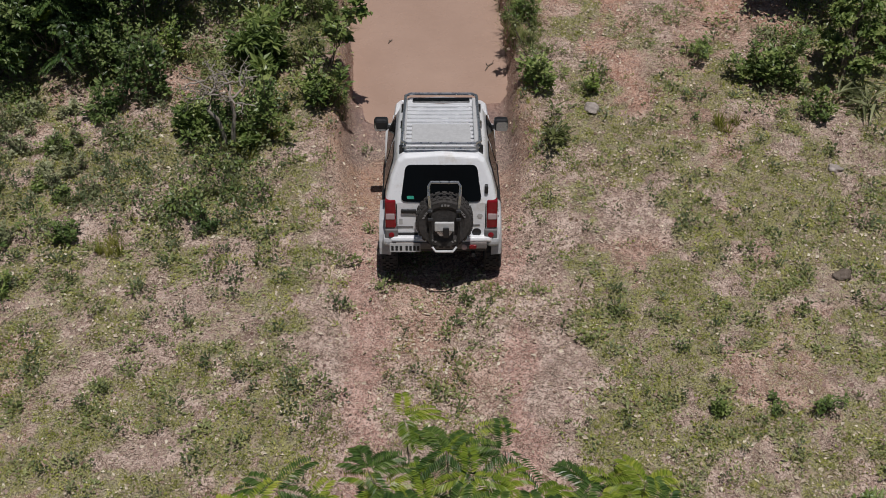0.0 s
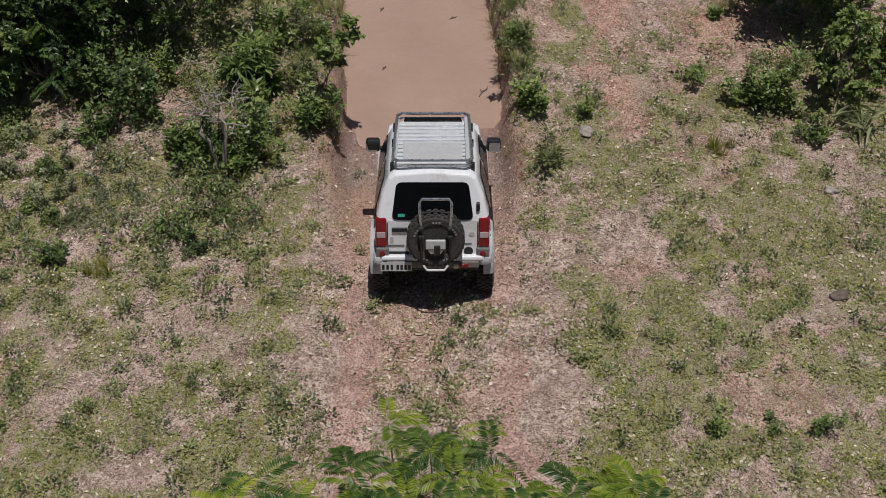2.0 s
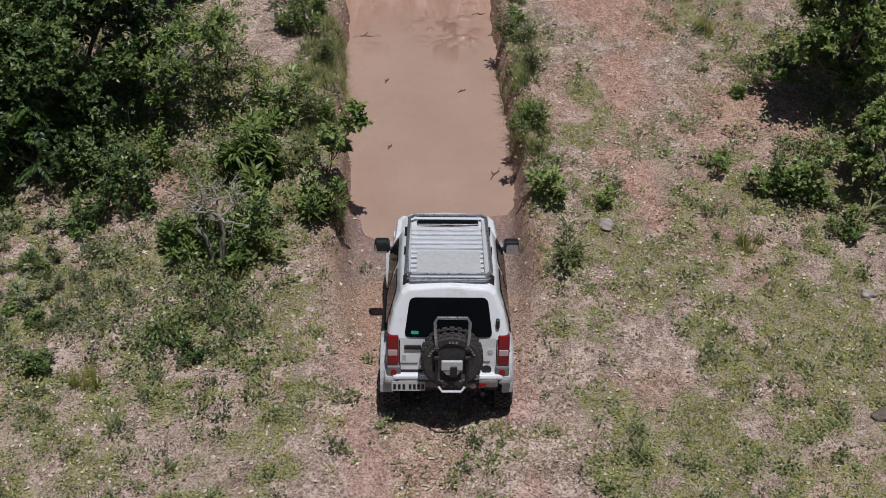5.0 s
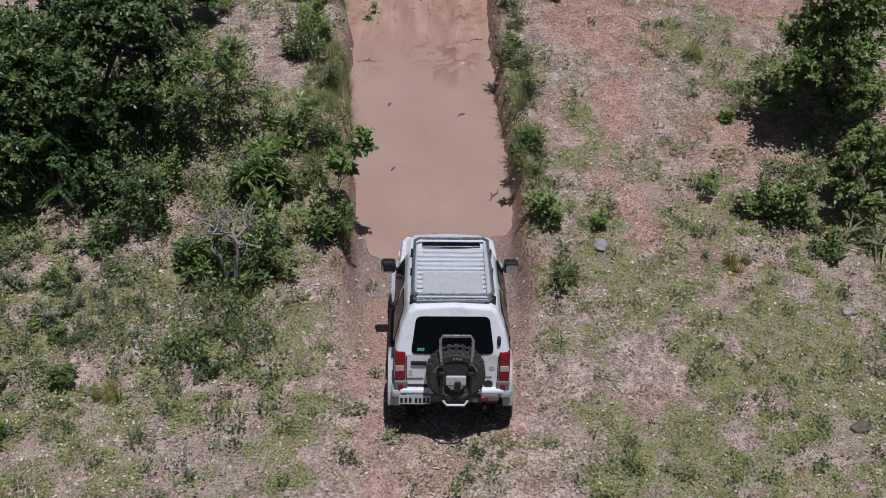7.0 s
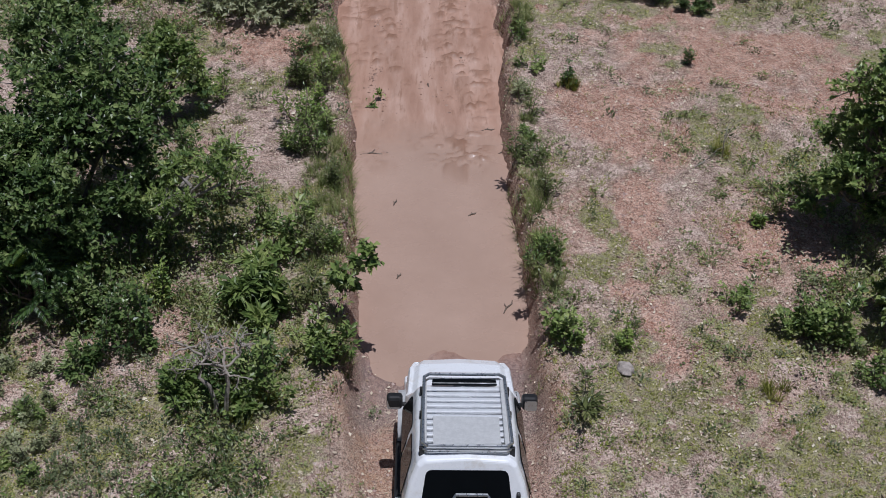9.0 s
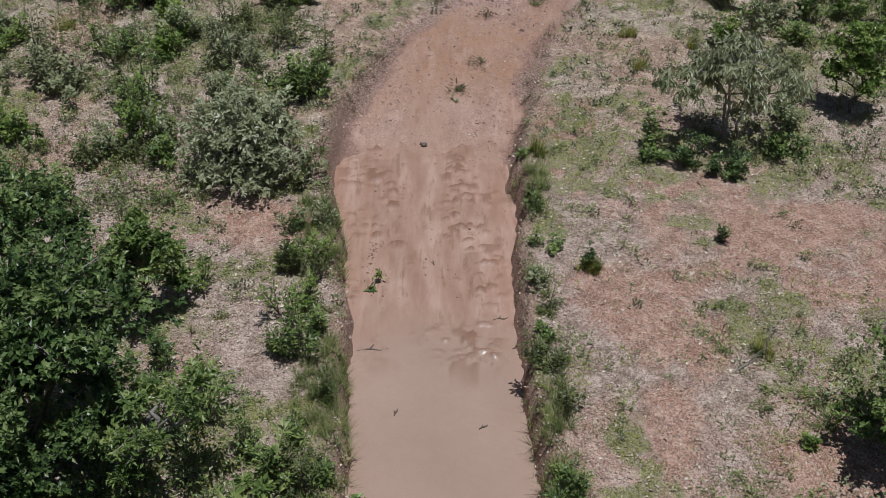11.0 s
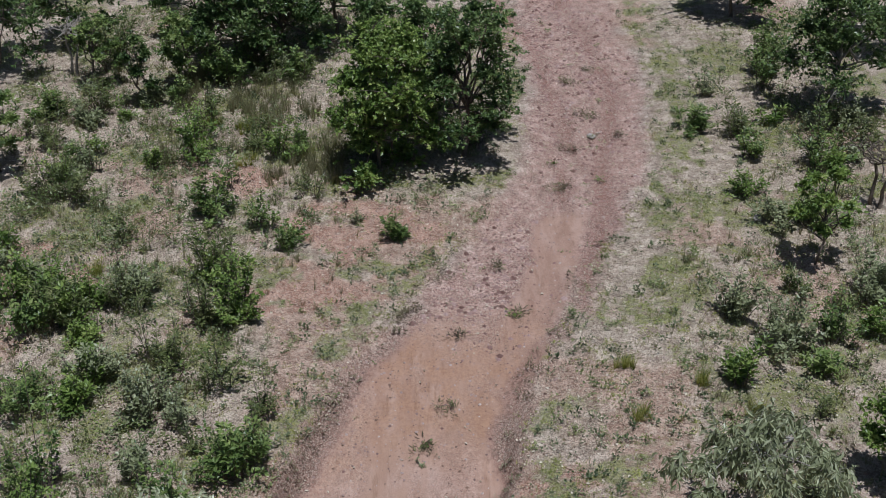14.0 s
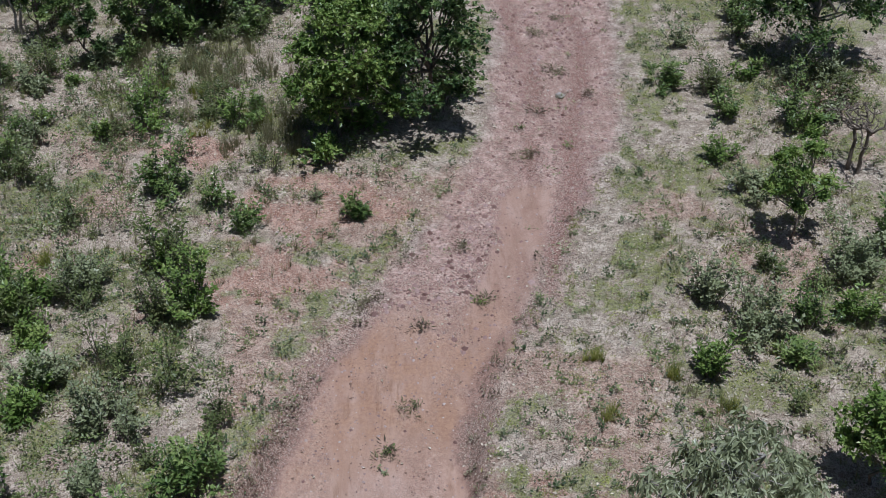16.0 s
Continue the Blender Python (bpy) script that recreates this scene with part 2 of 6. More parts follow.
M["slat"] = plain("light_aluminium_slat", (0.86, 0.87, 0.88), 0.35, 0.25, spread=0.08)
M["sheet"] = plain("brushed_sheet_metal", (0.6, 0.6, 0.59), 0.55, 0.1, spread=0.12, scale=18)
M["red"] = plain("red_lamp_lens", (0.25, 0.007, 0.013), 0.15, spec=0.6, spread=0.2)
M["clear"] = plain("clear_lamp_lens", (0.55, 0.42, 0.42), 0.15, spec=0.6, spread=0.1)
M["plate"] = plain("number_plate_grey", (0.52, 0.52, 0.51), 0.5, spread=0.06)
M["under"] = plain("underbody_black", (0.012, 0.011, 0.01), 0.8, spread=0.3)
M["silver"] = plain("silver_grey_plastic_dusty", (0.5, 0.5, 0.5), 0.5, spread=0.2)
M["dusty"] = plain("dusty_grey_bumper", (0.21, 0.185, 0.17), 0.7, spread=0.35, scale=5)
M["mark"] = plain("raised_white_rubber", (0.3, 0.29, 0.28), 0.7, spread=0.4)
M["teal"] = plain("sticker_green", (0.05, 0.42, 0.3), 0.5)


# ---- helpers of this scene ----
def smooth(a, b, v):
    t = np.clip((v - a) / (b - a), 0, 1)
    return t * t * (3 - 2 * t)


TABLE = np.random.RandomState(7).rand(256, 256)


def vnoise(x, y):
    """Value noise on a lattice of one metre, 0 to 1."""
    xi, yi = np.floor(x).astype(int), np.floor(y).astype(int)
    fx, fy = x - xi, y - yi
    fx, fy = fx * fx * (3 - 2 * fx), fy * fy * (3 - 2 * fy)
    a, b = TABLE[xi % 256, yi % 256], TABLE[(xi + 1) % 256, yi % 256]
    c, d = TABLE[xi % 256, (yi + 1) % 256], TABLE[(xi + 1) % 256, (yi + 1) % 256]
    return (a * (1 - fx) + b * fx) * (1 - fy) + (c * (1 - fx) + d * fx) * fy


def fbm(x, y, scale, octaves=4, seed=0.0):
    total, amp, norm = 0.0, 1.0, 0.0
    for k in range(octaves):
        f = scale * 2.03**k
        total = total + amp * vnoise(x * f + seed + 17.3 * k, y * f - seed + 9.1 * k)
        norm += amp
        amp *= 0.55
    return total / norm


# the track: its left and right edge and its floor along y
EDGE_Y = np.array([-60, -6.0, -3.4, -0.2, 2.3, 4.0, 7.2, 9.2, 10.6, 11.8, 13.9, 15.2, 17.2, 18.5, 20.7, 21.5, 24.3, 28.5, 34.7, 60, 200])
EDGE_L = np.array([-1.3, -1.35, -1.4, -1.5, -1.57, -1.62, -1.68, -1.95, -2.15, -2.3, -2.3, -1.7, -1.0, -0.25, 0.8, 1.3, 2.35, 2.9, 2.9, 1.5, -3])
EDGE_R = np.array([1.4, 1.4, 1.4, 1.2, 1.2, 1.17, 1.02, 1.05, 1.15, 1.1, 1.45, 1.6, 2.1, 2.75, 3.5, 4.2, 5.3, 5.95, 5.7, 4.3, 0])
FLOOR_Y = np.array([-60, -2.4, -1.7, -0.25, 0.53, 1.2, 2.2, 3.2, 4.2, 10.0, 12.3, 13.0, 14.5, 17.0, 20, 60, 200])
FLOOR_Z = np.array([-0.03, -0.04, -0.1, -0.4, -0.54, -0.575, -0.615, -0.85, -1.1, -1.1, -0.76, -0.6, -0.3, -0.09, -0.06, -0.06, -0.04])
WATER_Z = -0.62
# the two wheel ruts of the climb, which wander within the track
RUT_Y = np.array([13.0, 15.5, 17.5, 20.1, 22.5, 24.5, 25.7, 27.5, 29.2, 30.7, 35.0])
RUT_L = np.array([-0.95, 0.4, 1.6, 2.45, 3.12, 3.55, 3.62, 3.62, 3.45, 3.2, 2.3])
RUT_R = np.array([0.4, 1.7, 2.75, 3.4, 4.05, 4.3, 4.5, 4.9, 5.05, 5.0, 4.2])


def rut_lines(x, y, width):
    """1 in the bottom of either wheel rut, 0 away from them."""
    sway = (fbm(y, y * 0 + 71.0, 0.8, 3) - 0.5) * 0.3
    d = np.minimum(np.abs(x - sway - np.interp(y, RUT_Y, RUT_L)), np.abs(x + sway - np.interp(y, RUT_Y, RUT_R)))
    return np.exp(-(d / width) ** 2)


def track(x, y):
    """Left and right edge, and how far inside them a point lies (metres)."""
    wob = (fbm(x * 0 + y, y * 0 + 3.0, 0.9, 4) - 0.5) * 0.35
    wob2 = (fbm(y, y * 0 + 31.0, 0.9, 4) - 0.5) * 0.35
    fine = (fbm(y, y * 0 + 57.0, 3.1, 3) - 0.5) * 0.16
    wob, wob2 = wob + fine, wob2 - fine
    l, r = np.interp(y, EDGE_Y, EDGE_L) + wob, np.interp(y, EDGE_Y, EDGE_R) + wob2
    return l, r, np.minimum(x - l, r - x)


def spot(x, y, cx, cy, rx, ry):
    """1 in an uneven patch, 0 outside."""
    d = np.sqrt(((x - cx) / rx) ** 2 + ((y - cy) / ry) ** 2)
    d = d + (fbm(x, y, 1.3, 5, 5.0 + cx) - 0.5) * 2.6
    return smooth(1.25, 0.6, d)


def ground_z(x, y):
    x, y = np.asarray(x, float), np.asarray(y, float)
    l, r, inside = track(x, y)
    ends = np.interp(y, [0.5, 1.5, 3, 4, 10, 11.5, 14, 16], [0, 0.4, 0.5, 0, 0, 0.8, 0.8, 0])
    mid = (l + r) / 2
    lobes = -0.1 * np.exp(-((np.abs(x - mid) - 0.6) / 0.35) ** 2) + (fbm(x, y, 1.4, 5, 77.0) - 0.5) * 0.24 + (fbm(x, y, 4.5, 3, 88.0) - 0.5) * 0.1
    floor = np.interp(y, FLOOR_Y, FLOOR_Z) + ends * lobes
    bank = np.interp(y, [-3, -0.5, 1.2, 3, 12, 15, 18], [1.0, 0.8, 0.34, 0.22, 0.25, 0.35, 0.6])
    cut = smooth(-bank * 0.35, bank * 0.65, inside)
    rise = (fbm(x, y, 0.35, 3, 2.0) - 0.5) * 0.14 + (fbm(x, y, 1.7, 3, 8.0) - 0.5) * 0.06
    lip = np.interp(y, [-1, 2, 12, 16], [0, 0.07, 0.07, 0]) * np.exp(-((inside + 0.2) / 0.35) ** 2)
    tone = np.interp(y, [-2, 1, 12, 18], [0.6, 0.25, 0.25, 0.6])
    far = smooth(60, 220, np.hypot(x, y - 10)) * (fbm(x, y, 0.012, 3, 4.0) * 9.0 - 2.0)
    ruts = rut_lines(x, y, 0.22) * smooth(13, 16, y) * smooth(60, 40, y) * -0.08
    return rise * (1 - cut * (1 - tone)) + lip + floor * cut + far + ruts


def masks(x, y):
    """How much of each ground there is: track gravel, wheel ruts, wet mud, clay, red soil, short turf."""
    l, r, inside = track(x, y)
    mid = (l + r) / 2
    n1, n2 = fbm(x, y, 0.5, 4, 11.0), fbm(x, y, 1.6, 4, 23.0)
    road = smooth(-0.15, 0.3, inside + (n2 - 0.5) * 0.7)
    wheel = np.exp(-((np.abs(x - mid) - 0.95) / 0.33) ** 2)
    early = smooth(0.0, -2.2, y)
    road = road * (1 - early) + early * smooth(0.55, 0.8, wheel + (n2 - 0.5) * 1.3)
    rut = 1.15 * rut_lines(x, y, 0.3) * smooth(16.5, 20, y + (n2 - 0.5) * 2) * smooth(60, 40, y) * smooth(0.28, 0.46, fbm(x * 1.6, y * 0.45, 1.0, 4, 66.0))
    wet = smooth(-0.05, 0.4, inside + (n2 - 0.5) * 0.7 * smooth(12, 15, y)) * smooth(1.0, 2.0, y + (n2 - 0.5) * 0.9) * smooth(19.2, 17.0, y + (n2 - 0.5) * 2.0) * (1 - 0.35 * smooth(12.6, 14.0, y) * smooth(0.4, 0.6, fbm(x * 1.5, y * 0.5, 1.0, 4, 19.0)))
    strip = smooth(0.62, 0.42, np.abs(x - np.interp(y, [15, 18, 20, 22.4], [0.9, 2.0, 2.7, 3.25])) + (n2 - 0.5) * 0.5) * smooth(22.9, 22.2, y) * smooth(15, 17, y)
    wet = np.maximum(wet, 0.8 * strip)
    clay = smooth(-0.2, 0.2, inside) * smooth(-1.6, -0.4, y) * smooth(2.0, 0.6, y) * (0.5 + 0.5 * smooth(1.2, 0.4, x - l))
    damp = smooth(-0.05, 0.2, inside) * smooth(0.3, 0.9, y + (n2 - 0.5) * 1.2) * smooth(2.6, 1.9, y)
    clay = np.maximum(clay, smooth(-0.35, -0.1, inside) * smooth(0.3, 0.0, inside) * smooth(-0.6, 1, y) * smooth(15, 12, y))
    clay = np.maximum(clay, 0.6 * smooth(0.1, 0.5, inside + (n2 - 0.5) * 0.5) * smooth(13.8, 15.5, y + (n1 - 0.5) * 3) * smooth(19.5, 17.5, y))
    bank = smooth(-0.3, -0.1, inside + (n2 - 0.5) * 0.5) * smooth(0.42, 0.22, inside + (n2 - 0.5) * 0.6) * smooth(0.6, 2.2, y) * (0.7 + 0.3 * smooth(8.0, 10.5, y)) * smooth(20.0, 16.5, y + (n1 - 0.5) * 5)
    red = np.zeros_like(x)
    for cx, cy, rx, ry in ((5.6, 9.6, 2.3, 1.5), (5.4, 4.2, 1.0, 0.7), (-1.6, 21.5, 1.7, 0.8), (-2.2, 19.5, 1.2, 1.3), (-3.85, 23.8, 0.9, 0.5), (-1.3, 22.5, 1.2, 0.5), (-1.3, 23.5, 0.8, 0.4), (0.1, 23.0, 0.6, 0.35), (-2.7, 20.3, 0.7, 0.5), (-3.0, 2.2, 0.8, 0.5), (-3.2, 9.9, 1.0, 0.6),
                           (3.0, 4.5, 0.5, 3.0), (-8.5, 20.3, 1.8, 0.7), (2.2, 12.8, 0.8, 1.6), (3.2, 7.6, 1.2, 1.2)):
        red = np.maximum(red, spot(x, y, cx, cy, rx, ry))
    red = np.maximum(red, 0.6 * smooth(0.55, 0.68, n1))
    bare = 0.7 * smooth(0.56, 0.64, fbm(x, y, 1.5, 4, 202.0))
    for cx, cy, rx, ry in ((-1.3, -3.9, 0.45, 0.7), (1.35, -4.0, 0.45, 0.8), (2.7, -1.1, 0.55, 0.6), (1.7, -1.2, 0.5, 0.6), (-5.0, -1.2, 0.5, 0.3), (-4.2, -0.9, 0.4, 0.3), (-6.3, 0.6, 0.9, 0.4),
                           (5.6, 9.6, 2.2, 1.4), (3.0, 4.5, 0.45, 3.0), (5.4, 4.2, 0.9, 0.6), (2.6, 8.2, 1.2, 1.6), (-3.3, 9.7, 1.0, 0.7), (-1.2, 21.6, 1.6, 0.7), (-1.3, 22.5, 1.0, 0.5), (-3.85, 23.8, 0.8, 0.45), (-2.0, 19.4, 0.9, 1.2), (-2.5, 18.2, 0.6, 0.6), (-3.2, 6.8, 0.9, 0.9)):
        bare = np.maximum(bare, spot(x, y, cx, cy, rx, ry))
    green = smooth(0.37, 0.57, fbm(x, y, 0.8, 4, 40.0) + 0.19 * smooth(3, -2, y) - 0.05 * smooth(6, 10, y) - 0.035 * smooth(12, 15, y)) * smooth(0.3, 0.5, fbm(x, y, 3.2, 3, 51.0))
    green = np.maximum(green, spot(x, y, 4.6, -1.4, 1.9, 1.1) * smooth(0.3, 0.5, fbm(x, y, 3.2, 3, 51.0)))
    for cx, cy, rx, ry in ((6.7, 29.0, 0.6, 2.2), (6.0, 25.4, 0.5, 1.6), (5.3, 23.2, 0.4, 1.0), (-1.4, 18.6, 0.5, 1.2)):
        green = np.maximum(green, spot(x, y, cx, cy, rx, ry) * smooth(0.3, 0.5, fbm(x, y, 3.2, 3, 51.0)))
    away = np.maximum(np.maximum(-9.5 - x, x - 11.0), np.maximum(-7.0 - y, y - 34.0))
    green = green + (0.34 - green) * smooth(0.5, 6.0, away)
    bare = bare * (1 - smooth(0.5, 6.0, away))
    turf = green * (1 - bare) * (1 - road) * (1 - smooth(-0.5, 0.0, inside))
    return dict(road=road, rut=rut, wet=wet, clay=clay, damp=damp, bank=bank, pale=0.85 * smooth(11.5, 16.0, y + (n1 - 0.5) * 6) * smooth(0.25, -0.5, inside), red=red * (1 - turf), turf=turf, bare=bare)


def mesh_from(name, verts, faces, loops_per_face=3, smooth_shade=False):
    """A mesh from numpy arrays, all faces with the same number of corners."""
    me = bpy.data.meshes.new(name)
    verts, faces = np.asarray(verts, np.float32), np.asarray(faces, np.int32)
    me.vertices.add(len(verts))
    me.vertices.foreach_set("co", verts.ravel())
    me.loops.add(faces.size)
    me.loops.foreach_set("vertex_index", faces.ravel())
    me.polygons.add(len(faces))
    me.polygons.foreach_set("loop_start", np.arange(len(faces), dtype=np.int32) * loops_per_face)
    me.polygons.foreach_set("use_smooth", np.full(len(faces), smooth_shade))
    me.update(calc_edges=True)
    return me


def part(name, bm, material, parent, label="", shade=False):
    """A bmesh or mesh as one mesh object under a thing or a part."""
    if isinstance(bm, bmesh.types.BMesh):
        me = bpy.data.meshes.new(name)
        bmesh.ops.recalc_face_normals(bm, faces=bm.faces)
        for f in bm.faces:
            f.smooth = shade
        bm.to_mesh(me)
        bm.free()
    else:
        me = bm
    if not me.materials:
        me.materials.append(material)
    ob = new(name, me)
    ob.parent = parent
    return tagged(ob, label)


def thing(name, label, category, m, group="", kind=""):
    ob = new(name)
    ob.matrix_world = m
    ob.empty_display_size = 0.1
    return tagged(ob, label, category, group, kind)


def box(bm, x0, x1, y0, y1, z0, z1, bevel=0.0):
    """A box added to a bmesh, its edges rounded by bevel."""
    r = bmesh.ops.create_cube(bm, size=1)
    vs = r["verts"]
    for v in vs:
        v.co = Vector((x0 + (v.co.x + 0.5) * (x1 - x0), y0 + (v.co.y + 0.5) * (y1 - y0), z0 + (v.co.z + 0.5) * (z1 - z0)))
    if bevel:
        es = list({e for v in vs for e in v.link_edges})
        bmesh.ops.bevel(bm, geom=es, offset=bevel, segments=2, affect="EDGES", profile=0.5)


def tube(points, radii, sides=7):
    """Vertices and quads of a round tube along points."""
    pts = [Vector(p) for p in points]
    vs, fs = [], []
    for i, p in enumerate(pts):
        d = (pts[min(i + 1, len(pts) - 1)] - pts[max(i - 1, 0)]).normalized()
        side = d.orthogonal().normalized()
        if abs(d.z) < 0.95:
            side = d.cross(Vector((0, 0, 1))).normalized()
        up = d.cross(side)
        for k in range(sides):
            a = 2 * math.pi * k / sides
            vs.append(p + (side * math.cos(a) + up * math.sin(a)) * radii[i])
        if i:
            b = (i - 1) * sides
            for k in range(sides):
                fs.append((b + k, b + (k + 1) % sides, b + sides + (k + 1) % sides, b + sides + k))
    return vs, fs


def add_tube(bm, points, radii, sides=7, caps=True):
    if not isinstance(radii, (list, tuple)):
        radii = [radii] * len(points)
    vs, fs = tube(points, radii, sides)
    made = [bm.verts.new(v) for v in vs]
    for f in fs:
        bm.faces.new([made[i] for i in f])
    if caps:
        bm.faces.new(made[:sides])
        bm.faces.new(made[-sides:])


# ---- ground ----
def axis(fine0, fine1, step, reach):
    """Grid lines: even in the middle, ever wider outside."""
    mid = np.arange(fine0, fine1 + step / 2, step)
    out, d, v = [], step, 0.0
    while v < reach:
        d *= 1.12
        v += d
        out.append(v)
    out = np.array(out)
    return np.concatenate([(fine0 - out)[::-1], mid, fine1 + out])


def build_ground():
    gx, gy = axis(-9.5, 11.0, 0.105, 600), axis(-7.0, 34.0, 0.11, 600)
    X, Y = np.meshgrid(gx, gy, indexing="ij")
    x, y = X.ravel(), Y.ravel()
    z = ground_z(x, y)
    nx, ny = len(gx), len(gy)
    i = (np.arange(nx - 1)[:, None] * ny + np.arange(ny - 1)[None, :]).ravel()
    me = mesh_from("ground", np.stack([x, y, z], 1), np.stack([i, i + ny, i + ny + 1, i + 1], 1), 4, True)
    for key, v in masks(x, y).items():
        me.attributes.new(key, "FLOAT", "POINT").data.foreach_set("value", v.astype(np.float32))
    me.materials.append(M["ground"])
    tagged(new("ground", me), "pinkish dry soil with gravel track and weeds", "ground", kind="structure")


build_ground()


def build_water():
    """The pool; its far half is stirred into folds of mud along the wheel lanes."""
    ys = np.concatenate([np.arange(0.4, 7.0, 0.25), np.arange(7.0, 14.0, 0.045)])
    ts = np.linspace(0, 1, 84)
    l, r = np.interp(ys, EDGE_Y, EDGE_L) - 0.45, np.interp(ys, EDGE_Y, EDGE_R) + 0.45
    x = (l[:, None] + (r - l)[:, None] * ts[None, :]).ravel()
    y = np.repeat(ys, len(ts))
    _, _, inside = track(x, y)
    mid = (np.interp(y, EDGE_Y, EDGE_L) + np.interp(y, EDGE_Y, EDGE_R)) / 2
    lane = 0.3 + 0.7 * np.exp(-((np.abs(x - mid) - 0.72) / 0.32) ** 2)
    stir = smooth(6.9, 8.6, y + (fbm(x * 1.6, y, 0.7, 4, 210.0) - 0.5) * 5) * smooth(0.0, 0.3, inside)
    fold = smooth(0.45, 0.62, fbm(x * 1.9, y * 0.8, 1.7, 5, 220.0)) * lane
    crumb = smooth(0.53, 0.6, fbm(x * 0.8, y * 1.2, 6.5, 4, 230.0)) * smooth(0.47, 0.57, fbm(x * 1.5, y * 0.8, 1.4, 4, 250.0)) * (0.4 + 0.6 * lane)
    z = WATER_Z + stir * (0.045 * fold + 0.07 * crumb + 0.025 * (fbm(x, y, 2.5, 4, 240.0) - 0.5) + 0.02 * (fbm(x, y, 9.0, 2, 260.0) - 0.5) * fold)
    n, m = len(ys), len(ts)
    i = (np.arange(n - 1)[:, None] * m + np.arange(m - 1)[None, :]).ravel()
    me = mesh_from("water", np.stack([x, y, z], 1), np.stack([i, i + 1, i + m + 1, i + m], 1), 4, True)
    # mask of mud lumps and the painted shadow along their folds
    me.attributes.new("clot_shade", "FLOAT", "POINT").data.foreach_set("value", np.clip(stir * (0.4 * fold + 1.0 * crumb), 0, 1).astype(np.float32))
    ob = part("water", me, M["water"], None)
    tagged(ob, "opaque beige muddy water filling the sunken track", "water", kind="structure")


build_water()


# ---- the car ----
def ring(y_low, y_top, w, wb, wr, zb, belt, top):
    """Half a cross-section of the body, from the sill's middle round to the roof's middle; y leans from y_low to y_top."""
    def lean(z):
        return y_low + (y_top - y_low) * max(0.0, min(1.0, (z - belt) / max(top - belt, 0.01)))
    pts = [(0, zb), (w - 0.1, zb), (w - 0.015, zb + 0.1), (w, (zb + belt) / 2), (wb, belt), ((wb + wr) / 2 + 0.012, (belt + top) / 2), (wr, top - 0.07), (wr - 0.08, top - 0.008), (0, top + 0.02)]
    return [Vector((x, lean(z), z)) for x, z in pts]


def loft(rings):
    """Both halves of the body skinned over the rings, with end caps."""
    bm = bmesh.new()
    rows = []
    for r in rings:
        right = [bm.verts.new(p) for p in r]
        left = [bm.verts.new(Vector((-p.x, p.y, p.z))) for p in r[1:-1]]
        rows.append(right + left[::-1])
    n = len(rows[0])
    for a, b in zip(rows, rows[1:]):
        for k in range(n):
            bm.faces.new((a[k], a[(k + 1) % n], b[(k + 1) % n], b[k]))
    h = n // 2
    for r, flip in ((rows[0], False), (rows[-1], True)):
        for k in range(h):
            q = [r[k], r[k + 1], r[(n - k - 1) % n], r[(n - k) % n]]
            q = list(dict.fromkeys(q))
            if len(q) > 2:
                bm.faces.new(q)
    return bm


def slab(corners, thick, inset_round=0.04, segs=3):
    """A thin pane with rounded corners from four corner points in order round it."""
    c = [Vector(p) for p in corners]
    nrm = (c[1] - c[0]).cross(c[3] - c[0]).normalized()
    bm = bmesh.new()
    outline = []
    for i in range(4):
        p, a, b = c[i], c[i - 1], c[(i + 1) % 4]
        u, v = (a - p).normalized(), (b - p).normalized()
        for s in range(segs + 1):
            t = s / segs
            outline.append(p + u * inset_round * (1 - t) ** 2 + v * inset_round * t**2)
    front = [bm.verts.new(p + nrm * thick) for p in outline]
    back = [bm.verts.new(p) for p in outline]
    bm.faces.new(front)
    bm.faces.new(back[::-1])
    m = len(outline)
    for i in range(m):
        bm.faces.new((front[i], back[i], back[(i + 1) % m], front[(i + 1) % m]))
    return bm


def lathe(profile, axis_x=True, segs=28):
    """A turned form; profile holds (along, radius) pairs, axis along x."""
    bm = bmesh.new()
    rows = []
    for a, r in profile:
        rows.append([bm.verts.new((a, r * math.cos(2 * math.pi * k / segs), r * math.sin(2 * math.pi * k / segs))) for k in range(segs)])
    for p, q in zip(rows, rows[1:]):
        for k in range(segs):
            bm.faces.new((p[k], p[(k + 1) % segs], q[(k + 1) % segs], q[k]))
    bm.faces.new(rows[0])
    bm.faces.new(rows[-1])
    return bm


def tyre_mesh(radius, width):
    """A mud tyre: rounded carcass with three rows of raised blocks."""
    w = width / 2
    bm = lathe([(-w * 0.8, radius * 0.6), (-w, radius * 0.72), (-w, radius * 0.9), (-w * 0.8, radius * 0.965), (w * 0.8, radius * 0.965), (w, radius * 0.9), (w, radius * 0.72), (w * 0.8, radius * 0.6)])
    for row, off in ((-0.66, 0), (-0.22, 0.5), (0.22, 0), (0.66, 0.5)):
        for k in range(26):
            a = 2 * math.pi * (k + off) / 26
            vs = bmesh.ops.create_cube(bm, size=1)["verts"]
            for v in vs:
                p = Vector((v.co.x * w * 0.36 + row * w, v.co.y * radius * 0.15, v.co.z * radius * 0.06 + radius * 0.975))
                v.co = Matrix.Rotation(a, 3, "X") @ p
    return bm


def make_wheel(car, x, y, r, side):
    wheel = part("wheel", lathe([(-0.09, 0.2), (0.09 * side, 0.215), (0.1 * side, 0.19), (0.06 * side, 0.17), (0.06 * side, 0.05), (0.085 * side, 0.045), (0.09 * side, 0.01)]), M["grey_plastic"], car, "dusty steel wheel", True)
    wheel.location = (x, y, r)
    part("tyre", tyre_mesh(r, 0.225), M["rubber"], wheel, "black mud-terrain tyre")
    return wheel


